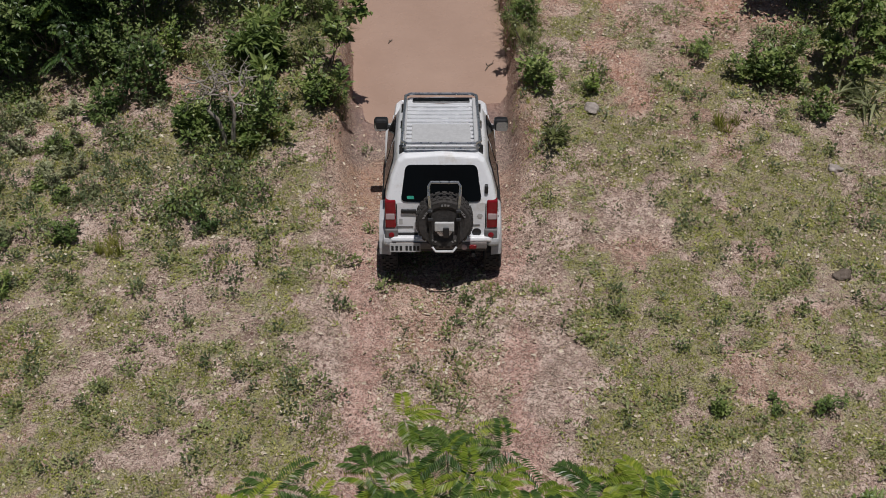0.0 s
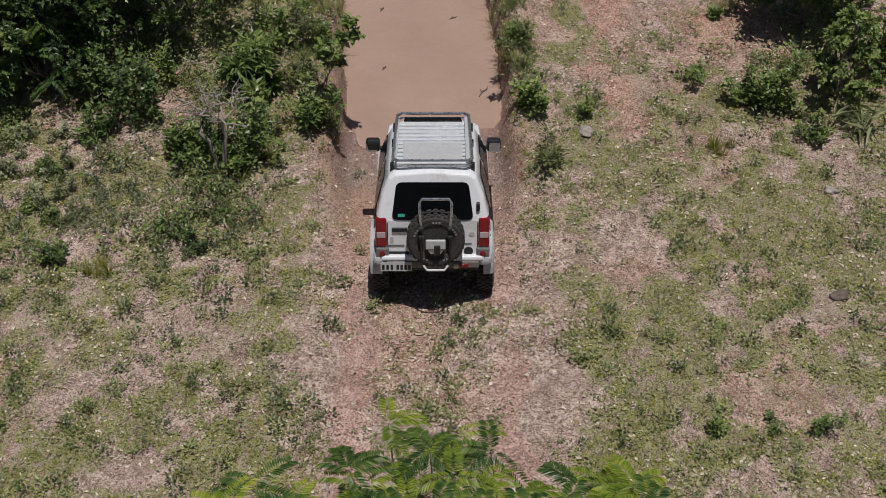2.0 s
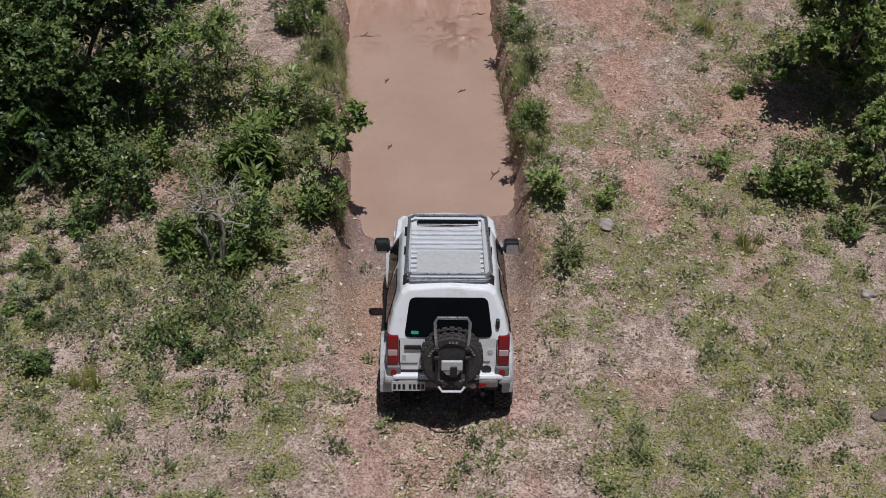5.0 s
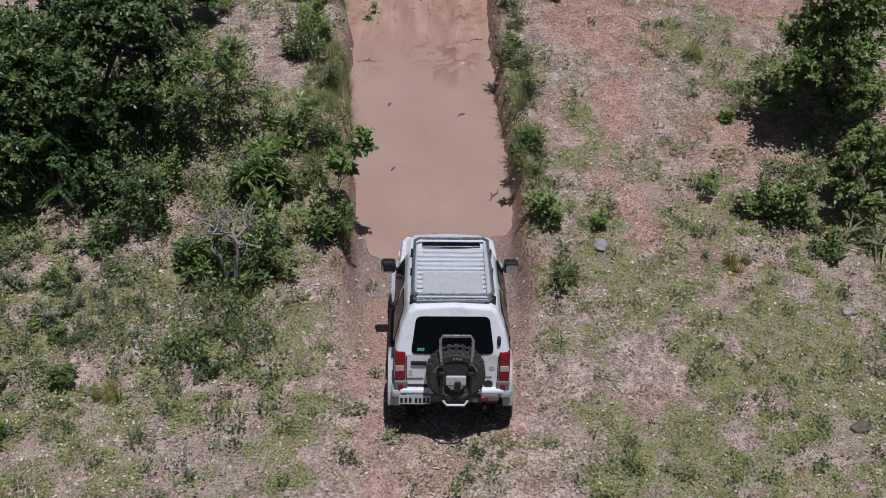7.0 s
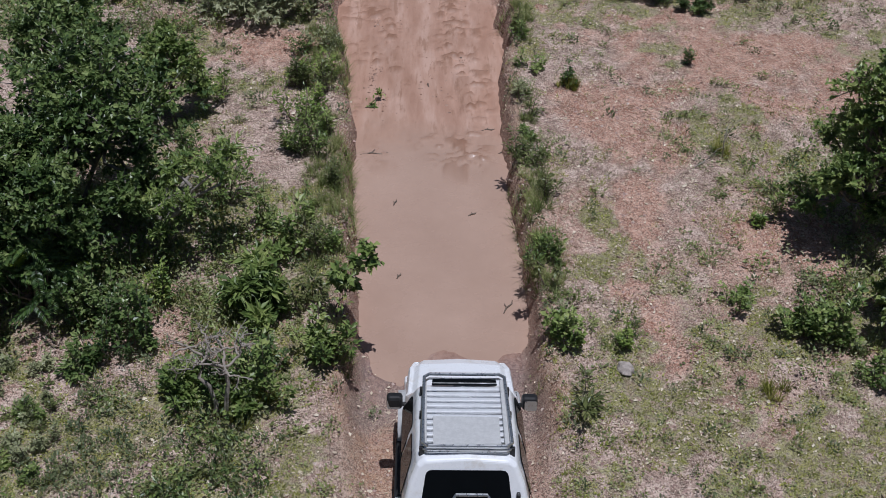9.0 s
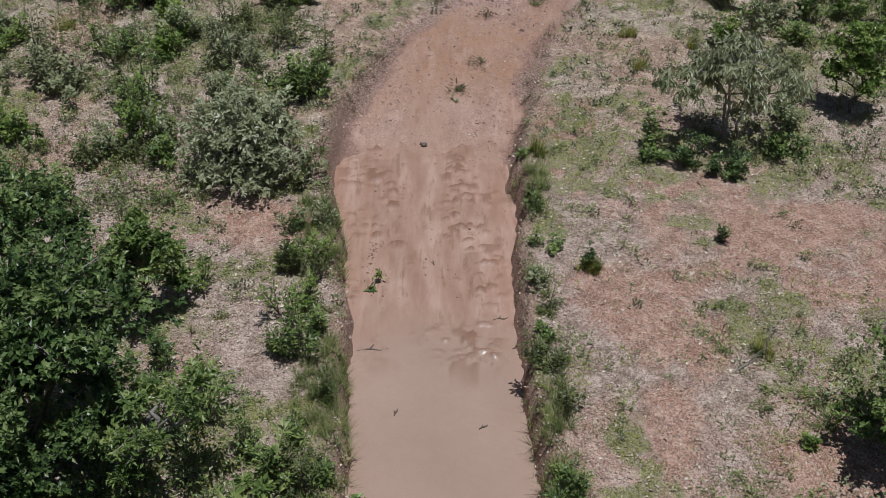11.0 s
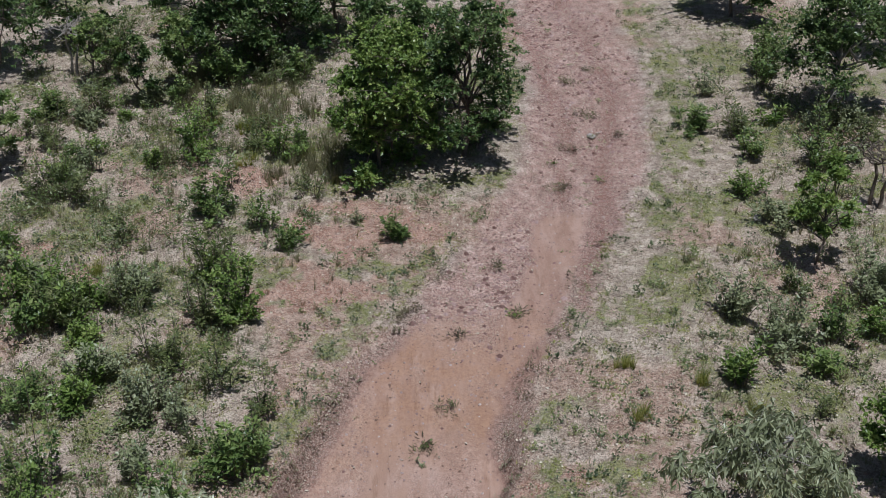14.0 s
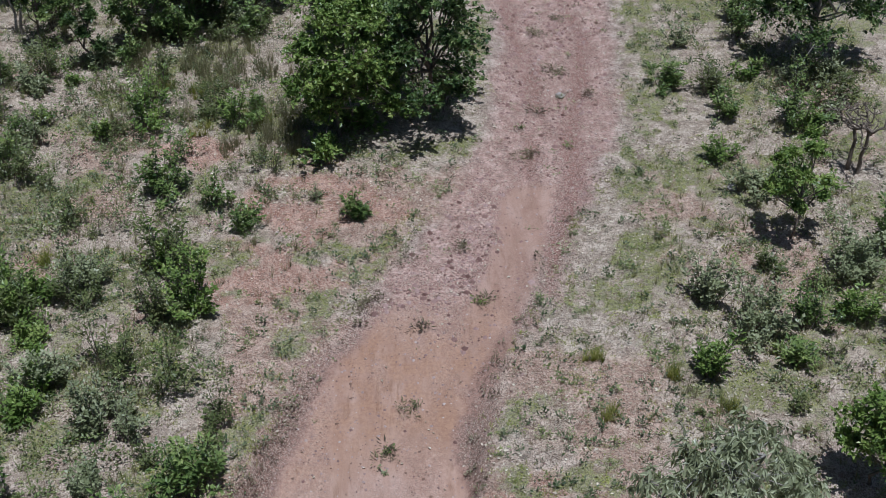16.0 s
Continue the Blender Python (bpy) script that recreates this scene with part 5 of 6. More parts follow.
SHRUBS_RIGHT_BANK = [
    (1.45, 4.3, 0.4, 0.26, "olive"), (1.4, 6.1, 0.45, 0.26, "mid"), (1.5, 6.9, 0.4, 0.24, "grey"), (1.35, 8.3, 0.45, 0.24, "mid"), (1.45, 10.0, 0.45, 0.26, "olive"), (1.5, 10.8, 0.4, 0.24, "mid"), (1.5, 3.3, 0.5, 0.28, "mid"), (1.6, 2.6, 0.45, 0.25, "olive"), (1.45, 11.7, 0.3, 0.2, "olive"),
    (-2.1, 5.5, 0.6, 0.3, "olive"), (-2.2, 7.0, 0.6, 0.3, "mid"), (-2.5, 9.5, 0.5, 0.3, "mid"), (-2.0, 4.2, 0.6, 0.28, "mid"), (-2.9, 8.2, 0.7, 0.35, "mid"),
]
SHRUBS_FAR_RIGHT = [
    (4.2, 11.8, 0.8, 0.45, "dark"), (6.1, 12.1, 0.75, 0.45, "dark"), (3.6, 12.2, 0.65, 0.26, "mid"), (4.9, 11.6, 0.7, 0.45, "dark"), (6.7, 17.4, 1.0, 0.55, "mid"), (5.7, 16.3, 0.8, 0.42, "mid"),
    (7.8, 17.5, 0.9, 0.5, "mid"), (7.4, 19.3, 0.65, 0.32, "mid"), (9.0, 19.3, 1.0, 0.65, "mid"), (7.5, 23.1, 0.8, 0.46, "mid"), (7.8, 25.0, 0.65, 0.4, "mid"), (7.9, 25.9, 0.7, 0.55, "olive"), (7.4, 28.2, 0.6, 0.28, "mid"),
    (9.6, 17.0, 1.1, 0.7, "mid"), (10.4, 19.8, 1.3, 0.8, "mid"), (9.6, 15.0, 1.2, 0.7, "bright"), (9.1, 29.2, 1.4, 0.8, "dark"), (9.4, 24.4, 1.3, 0.55, "dark"), (8.6, 22.0, 0.9, 0.5, "dark"),
]
SHRUBS_RIGHT_BANK = [(x - 0.14 if x > 0 else x + 0.1, y, h, r, leaf) for x, y, h, r, leaf in SHRUBS_RIGHT_BANK]
LOOKS = {"grey": "low grey-green shrub on the bank", "dark": "dense dark green leafy shrub", "mid": "green leafy shrub on dry soil", "bright": "light green leafy shrub", "olive": "thin olive-green shrub with dry stems"}


def wild(rng, n, x0, x1, y0, y1, low, high, leaves):
    """Smaller shrubs strewn over a stretch of scrub."""
    out = []
    while len(out) < n:
        x, y, h = rng.uniform(x0, x1), rng.uniform(y0, y1), rng.uniform(low, high)
        if fbm(np.array([x]), np.array([y]), 0.5, 3, 33.0)[0] > 0.46:
            out.append((x, y, h, h * rng.uniform(0.4, 0.75), leaves[rng.randint(len(leaves))]))
    return out


rng = np.random.RandomState(44)
WILD = wild(rng, 34, -7.6, -2.4, -0.9, 1.5, 0.18, 0.4, ("grey", "mid", "grey", "olive"))
WILD += wild(rng, 38, -10.0, -3.2, 11.5, 21.0, 0.4, 0.95, ("mid", "grey", "olive", "bright", "mid"))
WILD += wild(rng, 26, 6.0, 11.0, 12.0, 27.0, 0.35, 0.85, ("mid", "grey", "olive", "mid"))
WILD += wild(rng, 18, -9.5, -2.5, 23.5, 28.5, 0.3, 0.8, ("mid", "olive", "grey"))
WILD += wild(rng, 16, -5.0, -1.8, 24.6, 30.5, 0.4, 0.9, ("dark", "olive", "mid", "olive"))
seed = 100
for row in (WILD, SHRUBS_TRACK, SHRUBS_NEAR_LEFT, SHRUBS_LEFT_BANK, SHRUBS_MID_LEFT, SHRUBS_FAR_LEFT, SHRUBS_RIGHT, SHRUBS_RIGHT_BANK, SHRUBS_FAR_RIGHT):
    for x, y, h, r, leaf in row:
        seed += 1
        h, r = h * 1.1, r * 1.05
        if y > 12:
            h, r = h * 1.1, r * 1.18
            leaf = {"dark": "mid", "mid": ("bright", "mid", "olive", "grey")[seed % 4]}.get(leaf, leaf)
        size = (0.06, 0.07, 0.088)[seed % 3] * (0.75 if r < 0.3 else 1) * (0.75 if h < 0.45 else 1)
        slim = (0.7, 0.75, 0.52)[seed % 3] * (0.7 if leaf == "olive" else 1)
        many = (0.55 if leaf == "olive" else 1.0) * (0.62, 0.85, 1.05, 0.72)[seed % 4]
        if row in (SHRUBS_LEFT_BANK, SHRUBS_RIGHT_BANK):
            size, slim, many = 0.07, 0.42, many * 0.9
            odd = (0.7, 1.25, 0.55, 1.05, 0.85)[seed % 5]
            r, h, y = r * odd, h * (0.6 + 0.4 * odd), y + 0.35 * math.sin(seed * 2.7)
            leaf = ("grey", "mid", "olive", "mid")[seed % 4] if row is SHRUBS_RIGHT_BANK else leaf
        bush(LOOKS[leaf], x, y, h, r, seed, leaf, size, slim, int((10 + 72 * r * r) * many) if h > 0.2 else 5, int(24 + 13 * h) if h > 0.2 else 9)
plant("spiky_plant", "spiky rosette plant with long narrow leaves", "plant", 6.55, 1.35, 0.35, 0.12, 60, "grey", 1, 8, 0.5, 0.09, 1, 0.3, leaves=9)


def dry_tree(x, y, h, seed, label, wood="dead", neck_at=0.7):
    """Bare, forked, greyish branches."""
    rng = np.random.RandomState(seed)
    root = thing("dry_bush", label, "bush", pose(x, y, float(ground_z(np.array([x]), np.array([y]))[0]) - 0.02))
    limbs = []

    def grow(p, d, length, rad, depth):
        q = np.array(p) + d * length
        limbs.append((bent(rng, p, q, 3, 0.09), [rad, rad * 0.92, rad * 0.84, rad * 0.76]))
        if depth:
            for _ in range(rng.randint(2, 4)):
                e = d * 0.45 + rng.normal(size=3) * np.array([0.8, 0.8, 0.4]) + np.array([0, 0, 0.12])
                grow(q, e / np.linalg.norm(e), length * rng.uniform(0.55, 0.85), rad * 0.7, depth - 1)

    for side in (-0.07, 0.09):
        foot = np.array([side, -side, 0])
        neck = foot + np.array([side * 0.6, 0.05, h * neck_at])
        limbs.append((bent(rng, foot, neck, 4, 0.04), [0.026 * h, 0.024 * h, 0.021 * h, 0.019 * h, 0.017 * h]))
        for k in range(4):
            a = k * 1.6 + rng.uniform(-0.4, 0.4)
            d = np.array([math.cos(a) * 0.85, math.sin(a) * 0.85, 0.55])
            grow(neck, d / np.linalg.norm(d), h * 0.17, 0.014 * h, 3)
    me = wood_mesh("branch", limbs, 5)
    part("branch", me, M[wood], root)


dry_tree(-3.15, 0.35, 1.5, 70, "bare dry bush with pale grey twisted branches")
dry_tree(10.1, 22.65, 2.0, 71, "half-bare small tree with crooked branches", "bark", 0.5)
dry_tree(-8.9, 29.2, 1.6, 72, "half-bare dry sapling with grey twigs")


def fallen_branch(name, label, pts, rad):
    rng = np.random.RandomState(int(abs(pts[0][0] * 100)))
    bm = bmesh.new()
    k = len(pts)
    add_tube(bm, pts, [rad * (1 - 0.6 * i / (k - 1)) for i in range(k)], 7)
    a, b = Vector(pts[k // 2]), Vector(pts[-1])
    add_tube(bm, [a, a + (b - a) * 0.5 + Vector((0.1, 0.05, 0.12)), a + (b - a) * 0.8 + Vector((0.25, 0.05, 0.2))], [rad * 0.5, rad * 0.35, rad * 0.15], 6)
    ob = part(name, bm, M["dead"], None, shade=True)
    tagged(ob, label, "branch")


def gz(x, y):
    return float(ground_z(np.array([x]), np.array([y]))[0])


fallen_branch("dead_stick", "thin dry stick standing in grass", [(4.62, 6.5, gz(4.6, 6.5) - 0.02), (4.6, 6.52, 0.3), (4.63, 6.55, 0.62)], 0.014)
fallen_branch("dead_stick", "short dry stick lying on the ground", [(4.1, 6.2, gz(4.1, 6.2) + 0.01), (4.3, 6.35, gz(4.3, 6.35) + 0.06), (4.5, 6.5, gz(4.5, 6.5) + 0.1)], 0.014)


def stone(name, label, x, y, r, seed, mat="stone"):
    rng = np.random.RandomState(seed)
    bm = bmesh.new()
    bmesh.ops.create_icosphere(bm, subdivisions=3, radius=1)
    o = rng.rand(3) * 50
    for v in bm.verts:
        p = v.co.copy()
        k = 0.8 + 0.45 * noise.noise(p * 1.3 + Vector(o)) + 0.12 * noise.noise(p * 4 + Vector(o))
        v.co = Vector((p.x * r * 1.25 * k, p.y * r * k, p.z * r * 0.62 * k))
    ob = part(name, bm, M[mat], None, shade=True)
    ob.matrix_world = pose(x, y, gz(x, y) + r * 0.2, 0, 0, rng.uniform(0, 360))
    tagged(ob, label, "rock")


stone("rock", "flat pale pinkish rock among weeds", 2.37, 1.34, 0.13, 1)
stone("rock", "small pale rock on dry soil", 5.8, -0.1, 0.1, 2)
stone("dark_rock", "low dark brown rock in green turf", 5.45, -2.25, 0.12, 3, "bark")
stone("rock", "small pale rock beside weeds", 7.4, 22.1, 0.12, 4)
stone("rock", "small dark stone on the track", -0.6, 13.3, 0.07, 5, "bark")
stone("rock", "reddish stone on the track", 4.2, 26.0, 0.12, 6)


# ---- ground cover ----
def scatter(rng, n, x0, x1, y0, y1, chance):
    """Random places in a rectangle, kept with the given chance."""
    x, y = rng.uniform(x0, x1, n), rng.uniform(y0, y1, n)
    keep = rng.uniform(0, 1, n) < chance(x, y)
    return x[keep], y[keep]


def cover(x, y):
    """What grows where: green grass, dry grass, weeds, litter, pebbles; 0 to 1 each."""
    m = masks(x, y)
    _, _, inside = track(x, y)
    free = (1 - m["road"]) * (1 - 0.92 * m["bare"]) * smooth(0.05, -0.15, inside * smooth(-3, 0, y))
    free = np.maximum(free, smooth(0.0, -2.0, y) * (1 - m["road"]) * (1 - m["bare"]))
    patch = fbm(x, y, 1.1, 4, 60.0)
    return m, free, patch


def blades(name, label, rng, x, y, count, length, width, lean, mat):
    """Tufts of single-triangle blades."""
    n = len(x)
    which = np.repeat(np.arange(n), count)
    k = len(which)
    size = rng.uniform(0.55, 1.35, n)[which]
    a = rng.uniform(0, 2 * math.pi, k)
    rad = rng.uniform(0, 0.035, k)
    bx, by = x[which] + rad * np.cos(a), y[which] + rad * np.sin(a)
    bz = ground_z(bx, by) - 0.004
    L = length * size * rng.uniform(0.5, 1.3, k)
    t = lean * rng.uniform(0.3, 1.2, k)
    tip = np.stack([bx + np.cos(a) * L * np.sin(t), by + np.sin(a) * L * np.sin(t), bz + L * np.cos(t)], 1)
    wx, wy = -np.sin(a) * width / 2, np.cos(a) * width / 2
    v = np.stack([np.stack([bx + wx, by + wy, bz], 1), np.stack([bx - wx, by - wy, bz], 1), tip], 1).reshape(-1, 3)
    me = leafy(name, v, np.arange(len(v)).reshape(-1, 3), rng.uniform(0, 1, n)[which])
    ob = part(name, me, M[mat], None)
    tagged(ob, label, "grass", kind="stuff")


def rosettes(name, label, category, rng, x, y, count, length, slim, rise, mat, wide=1.4):
    """Low plants or loose leaves: a few leaves spread from one point."""
    n = len(x)
    which = np.repeat(np.arange(n), count)
    k = len(which)
    size = rng.uniform(0.55, 1.5, n)[which]
    a = rng.uniform(0, 2 * math.pi, k)
    d = np.stack([np.cos(a), np.sin(a), rng.uniform(rise * 0.2, rise, k)], 1)
    rad = (rng.uniform(0, wide, k) * length * size)
    base = np.stack([x[which] + rad * np.cos(a), y[which] + rad * np.sin(a), np.zeros(k)], 1)
    base[:, 2] = ground_z(base[:, 0], base[:, 1]) + 0.008 + rng.uniform(0, rise * length * 1.4, k)
    L = length * size * rng.uniform(0.6, 1.2, k)
    v, f = quads_of_leaves(rng, base, d, L, L * slim, 0.2)
    ob = part(name, leafy(name, v, f, rng.uniform(0, 1, n)[which]), M[mat], None)
    tagged(ob, label, category, kind="stuff")


def pebbles(rng, x, y, name, label, scale=1.0, mat="pebble", level=None):
    n = len(x)
    r = rng.uniform(0.008, 0.023, n) * rng.choice([0.7, 1, 1, 1.7], n) * scale
    a0 = rng.uniform(0, 6.28, n)
    pts = []
    for k in range(5):
        a = a0 + 2 * math.pi * k / 5
        s = rng.uniform(0.7, 1.2, n)
        pts.append(np.stack([x + r * s * np.cos(a), y + r * s * np.sin(a), np.zeros(n)], 1))
    pts.append(np.stack([x, y, r * rng.uniform(0.5, 0.9, n)], 1))
    z = ground_z(x, y) - 0.003
    z = z if level is None else np.maximum(z, level - 0.002)
    v = np.stack(pts, 1)
    v[:, :, 2] += z[:, None]
    i = np.arange(n)[:, None] * 6
    f = np.concatenate([i + np.array([[k, (k + 1) % 5, 5]]) for k in range(5)], 0)
    ob = part(name, mesh_from(name, v.reshape(-1, 3), f), M[mat], None)
    tagged(ob, label, "gravel", kind="stuff")


k = Mat("pebble_stone")
M["pebble"] = k.base(k.ramp(island(k), [(0, (0.2, 0.12, 0.1)), (0.5, (0.4, 0.275, 0.235)), (0.9, (0.52, 0.39, 0.34)), (1, (0.63, 0.53, 0.47))]), 0.9, spec=0.25)
k = Mat("road_stone_reddish")
M["road_stone"] = k.base(k.ramp(island(k), [(0, (0.16, 0.085, 0.07)), (0.5, (0.33, 0.2, 0.17)), (1, (0.5, 0.35, 0.31))]), 0.9, spec=0.25)
VIEW = ((-7.6, 7.8, -6.6, 9.0), (-10.2, 12.0, 9.0, 34.0))
rng = np.random.RandomState(5)


def places(rng, per_m2, chance):
    out = [scatter(rng, int(per_m2 * f * (b - a) * (d - c)), a, b, c, d, chance) for (a, b, c, d), f in zip(VIEW, (1.0, 0.6))]
    return np.concatenate([o[0] for o in out]), np.concatenate([o[1] for o in out])


def green_chance(x, y):
    m, free, patch = cover(x, y)
    return free * (0.06 + 0.94 * np.maximum(smooth(0.2, 0.7, m["turf"]), smooth(0.5, 0.65, patch)))


def straw_chance(x, y):
    m, free, patch = cover(x, y)
    return free * (0.25 + 0.75 * smooth(0.55, 0.4, patch)) * (1 - 0.4 * smooth(2.0, -1.0, y))


def weed_chance(x, y):
    m, free, patch = cover(x, y)
    return free * smooth(0.4, 0.55, fbm(x, y, 0.9, 4, 90.0) + 0.05 * smooth(2, -2, y)) * smooth(0.42, 0.52, fbm(x, y, 3.5, 3, 95.0)) + 0.03 * (1 - m["wet"]) * (1 - m["bare"])


def litter_chance(x, y):
    m, free, patch = cover(x, y)
    return (1 - m["wet"]) * (0.22 + 0.78 * free * smooth(0.4, 0.6, fbm(x, y, 0.7, 3, 120.0)))


def pebble_chance(x, y):
    m, free, patch = cover(x, y)
    return (1 - m["wet"] * smooth(14.5, 13.0, y)) * np.clip(0.25 + m["road"] + m["bare"] * 0.6, 0, 1)


x, y = places(rng, 190, green_chance)
blades("grass", "short green grass in uneven patches", rng, x, y, 6, 0.055, 0.012, 1.15, "grass")
x, y = places(rng, 135, straw_chance)
blades("dry_grass", "sparse dry straw-coloured grass", rng, x, y, 6, 0.06, 0.009, 1.3, "straw")
x, y = places(rng, 66, weed_chance)
rosettes("weeds", "low grey-green weeds creeping over the soil", "weeds", rng, x, y, 9, 0.036, 0.7, 0.6, "weed", 2.8)
x, y = places(rng, 36, lambda x, y: 0.9 * green_chance(x, y))
rosettes("clover", "yellowish green creeping turf plants", "weeds", rng, x, y, 8, 0.03, 0.75, 0.5, "turf", 3.0)
x, y = places(rng, 7.0, lambda x, y: weed_chance(x, y) ** 0.8)
rosettes("herbs", "small green herbs scattered over the ground", "weeds", rng, x, y, 30, 0.046, 0.62, 1.5, "weed", 2.0)
x, y = places(rng, 7.0, lambda x, y: np.clip(weed_chance(x, y) + 0.25 * green_chance(x, y), 0, 1))
rosettes("leafy_weeds", "knee-low dark green leafy weeds", "weeds", rng, x, y, 26, 0.042, 0.66, 2.4, "herb", 2.0)
x, y = scatter(rng, 5200, -9.0, 9.5, 12.0, 31.0, lambda x, y: smooth(0.1, 0.5, -track(x, y)[2]) * (0.12 + 0.88 * smooth(0.46, 0.6, fbm(x, y, 1.0, 4, 260.0))) * (1 - 0.8 * masks(x, y)["bare"]))
rosettes("low_weeds", "small dark and pale green weeds dotted over dry soil", "weeds", rng, x, y, 13, 0.05, 0.62, 1.6, "herb", 1.5)
x, y = places(rng, 200, litter_chance)
rosettes("leaf_litter", "dry pale fallen leaves on the ground", "litter", rng, x, y, 1, 0.052, 0.6, 0.2, "litter")
x, y = places(rng, 105, pebble_chance)
pebbles(rng, x, y, "pebbles", "loose pinkish and grey pebbles on the soil")
x, y = scatter(rng, 16000, -1.5, 6.5, 14.5, 35.0, lambda x, y: smooth(0.0, 0.4, track(x, y)[2]) * (1 - masks(x, y)["wet"]) * (0.1 + 0.9 * smooth(0.45, 0.6, fbm(x, y, 1.3, 3, 150.0))))
pebbles(rng, x, y, "road_stones", "reddish stones loose on the dirt track", 2.1, "road_stone")
TRACK_WEEDS = np.array([(3.15, 23.55), (3.35, 23.7), (4.33, 27.0), (4.1, 27.2), (0.75, 17.9), (0.1, 15.1), (0.5, 15.95), (1.9, 18.7), (1.6, 20.3), (3.6, 25.4), (4.9, 26.1), (3.9, 29.0), (4.6, 29.8)])
tx, ty = (np.repeat(TRACK_WEEDS[:, i], 7) + rng.normal(size=7 * len(TRACK_WEEDS)) * 0.09 for i in (0, 1))
rosettes("track_weeds", "small half-dry weeds and twigs flattened on the dirt track", "weeds", rng, tx, ty, 14, 0.085, 0.2, 0.8, "dry_weed", 1.3)
# ragged line of weeds, roots and clods along the track's edges
ey = rng.uniform(12.5, 22.0, 240)
el, er, _ = track(ey * 0, ey)
ex = np.where(rng.uniform(0, 1, 240) < 0.62, el + rng.normal(size=240) * 0.12, er + rng.normal(size=240) * 0.12)
keep = fbm(ex, ey, 1.6, 3, 190.0) > 0.45
rosettes("edge_weeds", "dark half-dry weeds and roots along the track's edge", "weeds", rng, ex[keep], ey[keep], 14, 0.05, 0.42, 1.4, "edge", 1.4)
mx, my = scatter(rng, 750, -8.0, -2.2, -2.2, 1.8, lambda x, y: smooth(0.38, 0.55, fbm(x, y, 0.9, 4, 195.0)) * smooth(-2.3, -0.6, y))
rosettes("low_scrub", "low grey-green herbs at the scrub's foot", "weeds", rng, mx, my, 20, 0.046, 0.6, 1.8, "herb", 2.2)
mx, my = scatter(rng, 9000, -10.5, 0.5, 19.0, 33.0, lambda x, y: smooth(0.45, 0.6, fbm(x, y, 0.6, 4, 198.0)) * smooth(0.5, 1.6, -track(x, y)[2]) * smooth(20.0, 25.0, y) * (1 - masks(x, y)["bare"]))
rosettes("broad_litter", "large pale dry leaves under the far trees", "litter", rng, mx, my, 1, 0.072, 0.6, 0.3, "litter")
k = Mat("mud_clod")
M["clod"] = k.base(k.ramp(island(k), [(0, (0.2, 0.12, 0.085)), (0.6, (0.31, 0.195, 0.14)), (1, (0.46, 0.31, 0.235))]), 0.45, spec=0.4)


def clod_chance(x, y):
    l, r, inside = track(x, y)
    lane = np.exp(-((np.abs(x - (l + r) / 2) - 0.75) / 0.3) ** 2)
    return smooth(0.05, 0.3, inside) * smooth(7.5, 10, y) * smooth(20, 18, y) * (0.005 + 0.995 * (0.15 + 0.85 * lane) * smooth(0.56, 0.68, fbm(x * 2.2, y * 0.8, 1.9, 5, 160.0)))


x, y = scatter(rng, 40000, -2.6, 4.0, 7.5, 20.0, clod_chance)
pebbles(rng, x, y, "mud_clods", "wet brown lumps of churned mud", 0.9, "clod", WATER_Z)
# taller grass along the cut banks and round the tufts in the clearing
yy = rng.uniform(1.2, 14.5, 3600)
l, r, _ = track(yy * 0, yy)
side = rng.uniform(0, 1, 3600) < 0.6
xx = np.where(side, l + 0.03 - 0.75 * rng.uniform(0, 1.0, 3600) ** 1.3, r + rng.uniform(-0.08, 0.45, 3600))
keep = (fbm(xx, yy, 1.2, 3, 70.0) > 0.5) & (rng.uniform(0, 1, 3600) < 0.42) & (yy < np.where(side, 10.5, 12.5))
blades("bank_grass", "long grass hanging over the track's banks", rng, xx[keep], yy[keep], 20, 0.24, 0.011, 0.95, "long_grass")
TUFTS = np.array([(4.3, 0.9), (3.8, 16.9), (5.0, 16.4), (5.85, 15.6), (3.85, 15.5), (-4.5, -1.8), (4.6, 6.7), (2.2, 8.6), (-2.6, 0.7), (-3.0, 0.4), (-4.0, 24.6), (-2.6, 24.9), (-5.0, 26.5), (-4.2, 26.2), (-8.4, 17.0), (-6.4, 20.0), (1.5, 12.1)])
tx = np.repeat(TUFTS[:, 0], 9) + rng.normal(size=9 * len(TUFTS)) * 0.1
ty = np.repeat(TUFTS[:, 1], 9) + rng.normal(size=9 * len(TUFTS)) * 0.1
blades("grass_tufts", "tall olive grass tufts on dry soil", rng, tx, ty, 26, 0.3, 0.011, 0.6, "grass")


def undergrowth(name, label, rng, x, y, mat, height, leaf):
    """Low leafy growth of the scrub, too tangled to count."""
    n, per = len(x), 34
    which = np.repeat(np.arange(n), per)
    k = len(which)
    h = (height * rng.uniform(0.4, 1.3, n))[which]
    t = rng.uniform(0.1, 1, k)
    a = rng.uniform(0, 6.283, k)
    rad = h * rng.uniform(0.05, 0.75, k)
    pos = np.stack([x[which] + rad * np.cos(a), y[which] + rad * np.sin(a), np.zeros(k)], 1)
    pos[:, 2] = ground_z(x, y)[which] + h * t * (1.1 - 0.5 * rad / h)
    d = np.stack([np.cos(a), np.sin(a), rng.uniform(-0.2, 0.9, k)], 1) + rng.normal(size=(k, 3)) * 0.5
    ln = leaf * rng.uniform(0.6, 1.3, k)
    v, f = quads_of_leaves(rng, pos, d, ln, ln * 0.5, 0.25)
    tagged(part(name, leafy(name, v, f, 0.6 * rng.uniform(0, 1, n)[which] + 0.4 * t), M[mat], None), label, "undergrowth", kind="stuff")


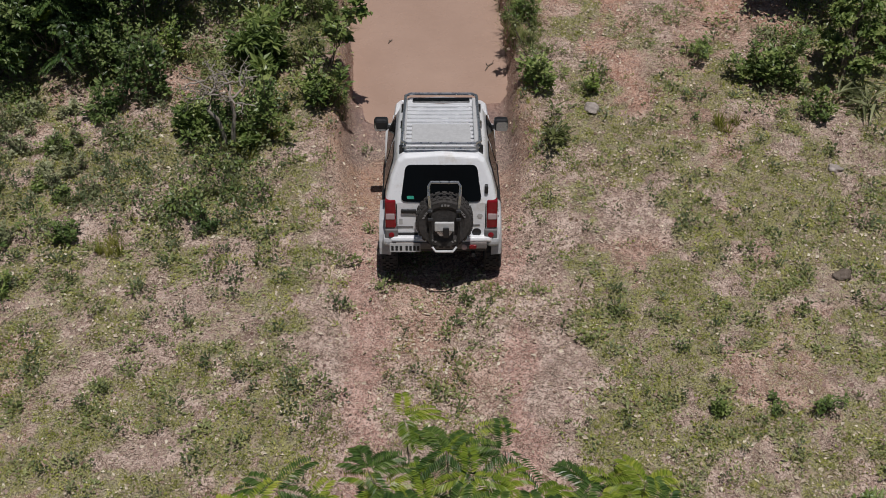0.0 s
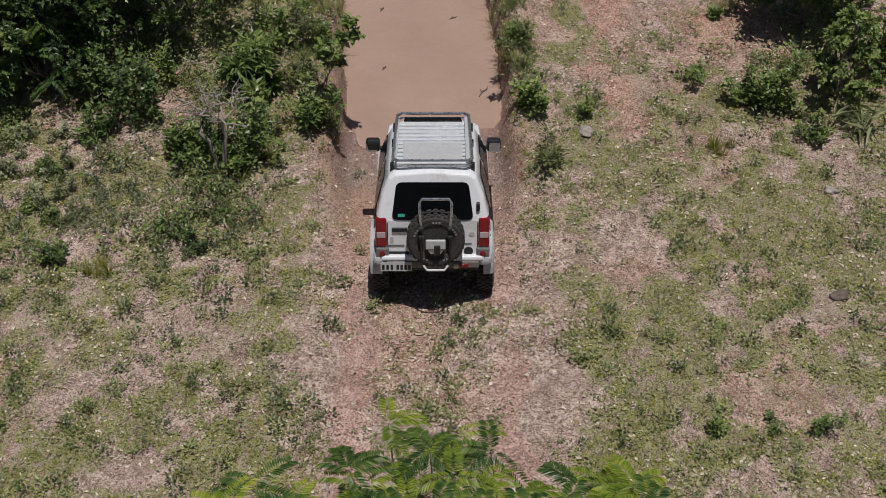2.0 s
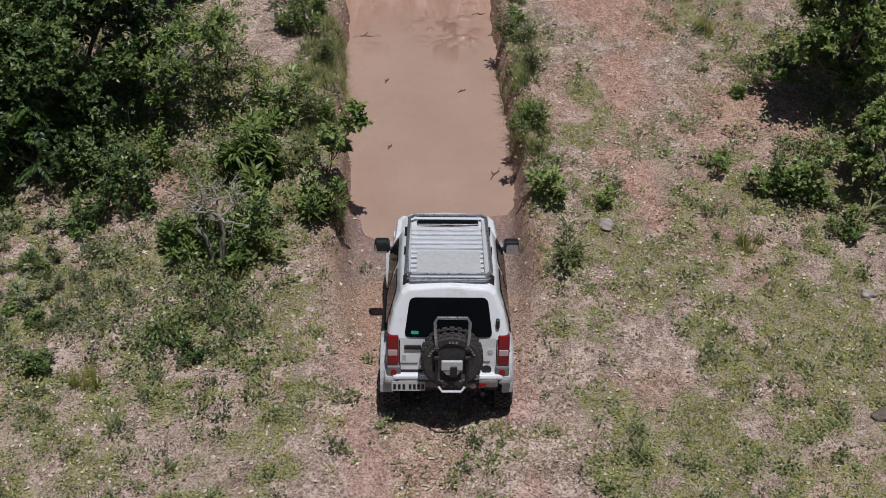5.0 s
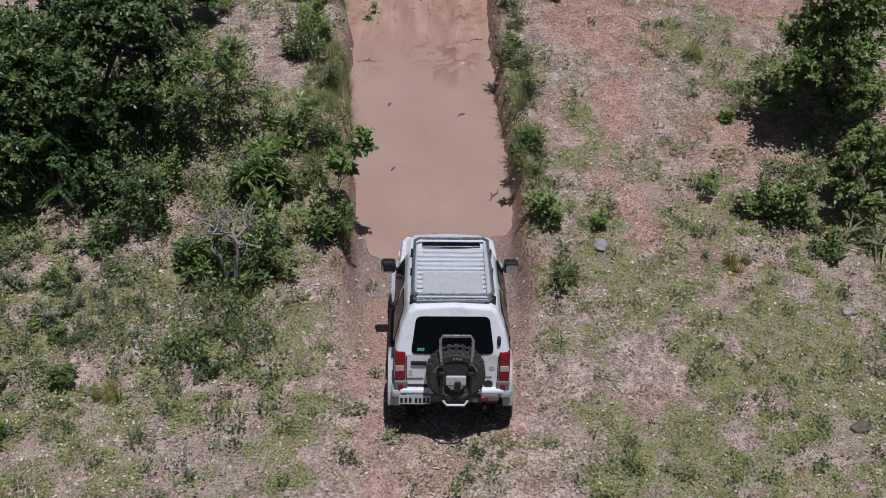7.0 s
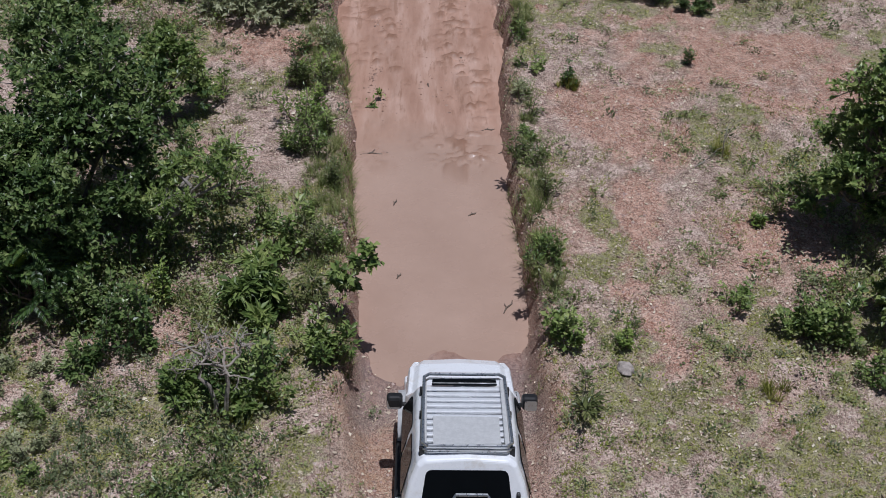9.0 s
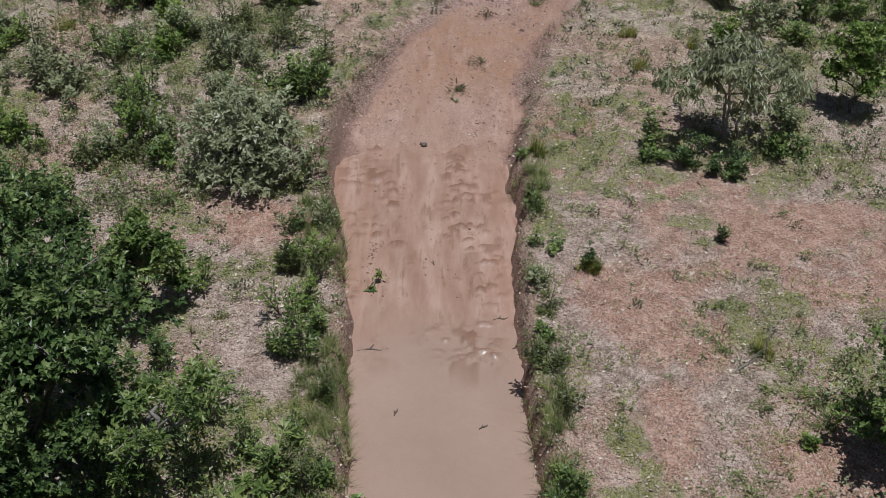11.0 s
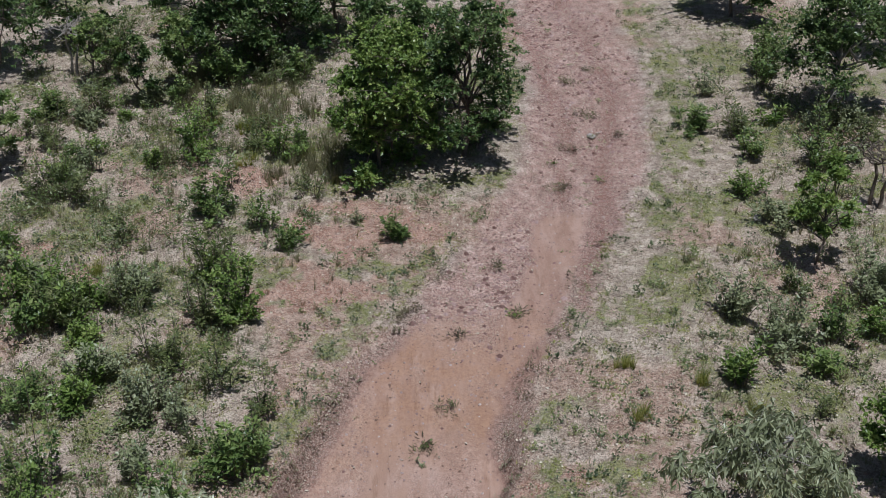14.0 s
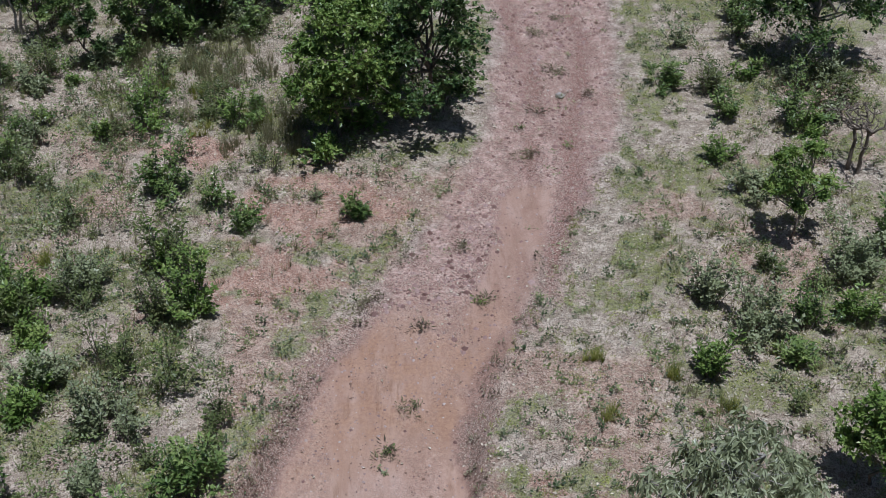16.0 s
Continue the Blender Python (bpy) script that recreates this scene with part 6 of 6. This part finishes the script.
def scrub_chance(x, y):
    l, r, inside = track(x, y)
    left = smooth(0.7, 1.6, l - x) * smooth(-2.2, -0.5, y) * smooth(1.4, 2.6, (l - x) + smooth(9, 7, y) * 2)
    right = smooth(2.6, 4.5, x - r) * smooth(10.5, 12, y) + smooth(2.8, 4.4, x - r) * smooth(0, 2, y) * smooth(8, 5, y)
    m = masks(x, y)
    return np.clip(left + 0.55 * right, 0, 1) * smooth(0.4, 0.56, fbm(x, y, 0.75, 4, 140.0)) * (1 - m["bare"])


for mat, height, leaf, per, label in (("mid", 0.5, 0.072, 8.5, "tangled green undergrowth of the scrub"), ("olive", 0.42, 0.068, 8.0, "olive and brownish low undergrowth"), ("grey", 0.34, 0.066, 6.5, "grey-green low undergrowth"), ("dark", 0.46, 0.075, 3.5, "dark green low undergrowth")):
    share = 0.2 if mat in ("mid", "dark") else 0.5
    x, y = places(rng, per, lambda x, y: scrub_chance(x, y) * (share + (1 - share) * smooth(13, 10, y)))
    undergrowth("undergrowth", label, rng, x, y, mat, height, leaf)
x, y = places(rng, 14, lambda x, y: scrub_chance(x, y) * 0.8)
blades("scrub_grass", "knee-high thin grass in the scrub", rng, x, y, 16, 0.3, 0.009, 0.6, "long_grass")
x, y = scatter(rng, 8000, -10.2, 12.0, 11.5, 30.0, lambda x, y: np.clip(scrub_chance(x, y) + 0.25 * smooth(1.2, 2.4, -track(x, y)[2]), 0, 1) * smooth(0.42, 0.58, fbm(x, y, 0.9, 4, 170.0)))
blades("seeding_grass", "brownish thin grass gone to seed in the scrub", rng, x, y, 14, 0.3, 0.008, 0.5, "brown_grass")

x, y = scatter(rng, 1700, -6.0, -1.7, 23.6, 31.0, lambda x, y: smooth(0.4, 0.52, fbm(x, y, 0.8, 4, 240.0)) * smooth(0.6, 1.4, -track(x, y)[2]))
blades("dry_scrub_grass", "tall brownish grass between the far bushes", rng, x, y, 18, 0.42, 0.009, 0.4, "brown_grass")


def floating_bit(x, y, length, turn, label, mat="bark"):
    """A twig or dead leaf afloat on the water."""
    bm = bmesh.new()
    k = length
    add_tube(bm, [(-k / 2, 0, 0), (-k * 0.1, k * 0.06, 0.012), (k * 0.25, -k * 0.03, 0.008), (k / 2, k * 0.08, 0.002)], [0.008, 0.014, 0.012, 0.005], 6)
    add_tube(bm, [(-k * 0.1, k * 0.06, 0.01), (k * 0.05, k * 0.25, 0.02)], [0.01, 0.004], 5)
    ob = part("floating_twig", bm, M[mat], None, shade=True)
    ob.matrix_world = pose(x, y, WATER_Z + 0.004, 0, 0, turn)
    tagged(ob, label, "twig", "twigs afloat on the water")


for x, y, length, turn in ((-0.95, 5.9, 0.16, 70), (-1.36, 7.3, 0.5, 4), (0.7, 8.1, 0.25, 10), (0.95, 7.4, 0.2, 20), (-0.85, 4.0, 0.14, 60), (0.35, 5.6, 0.16, 30), (-0.4, 9.6, 0.14, 100), (0.85, 3.3, 0.34, 60), (0.2, 10.6, 0.2, 15)):
    floating_bit(x, y, length, turn, "dark broken twig afloat on muddy water")
plant("drowned_branch", "leafy green branch sticking out of the water", "branch", -1.42, 9.0, 0.75, 0.25, 80, "mid", 4, 10, 0.09, 0.35, 2, 0.35, leaves=5)
plant("hanging_sprig", "small leafy sprig hanging over the water's edge", "branch", 1.42, 3.0, 0.6, 0.15, 81, "olive", 3, 6, 0.1, 0.4, 1, 0.6, 0.3, lean=(-0.35, 0), leaves=6)
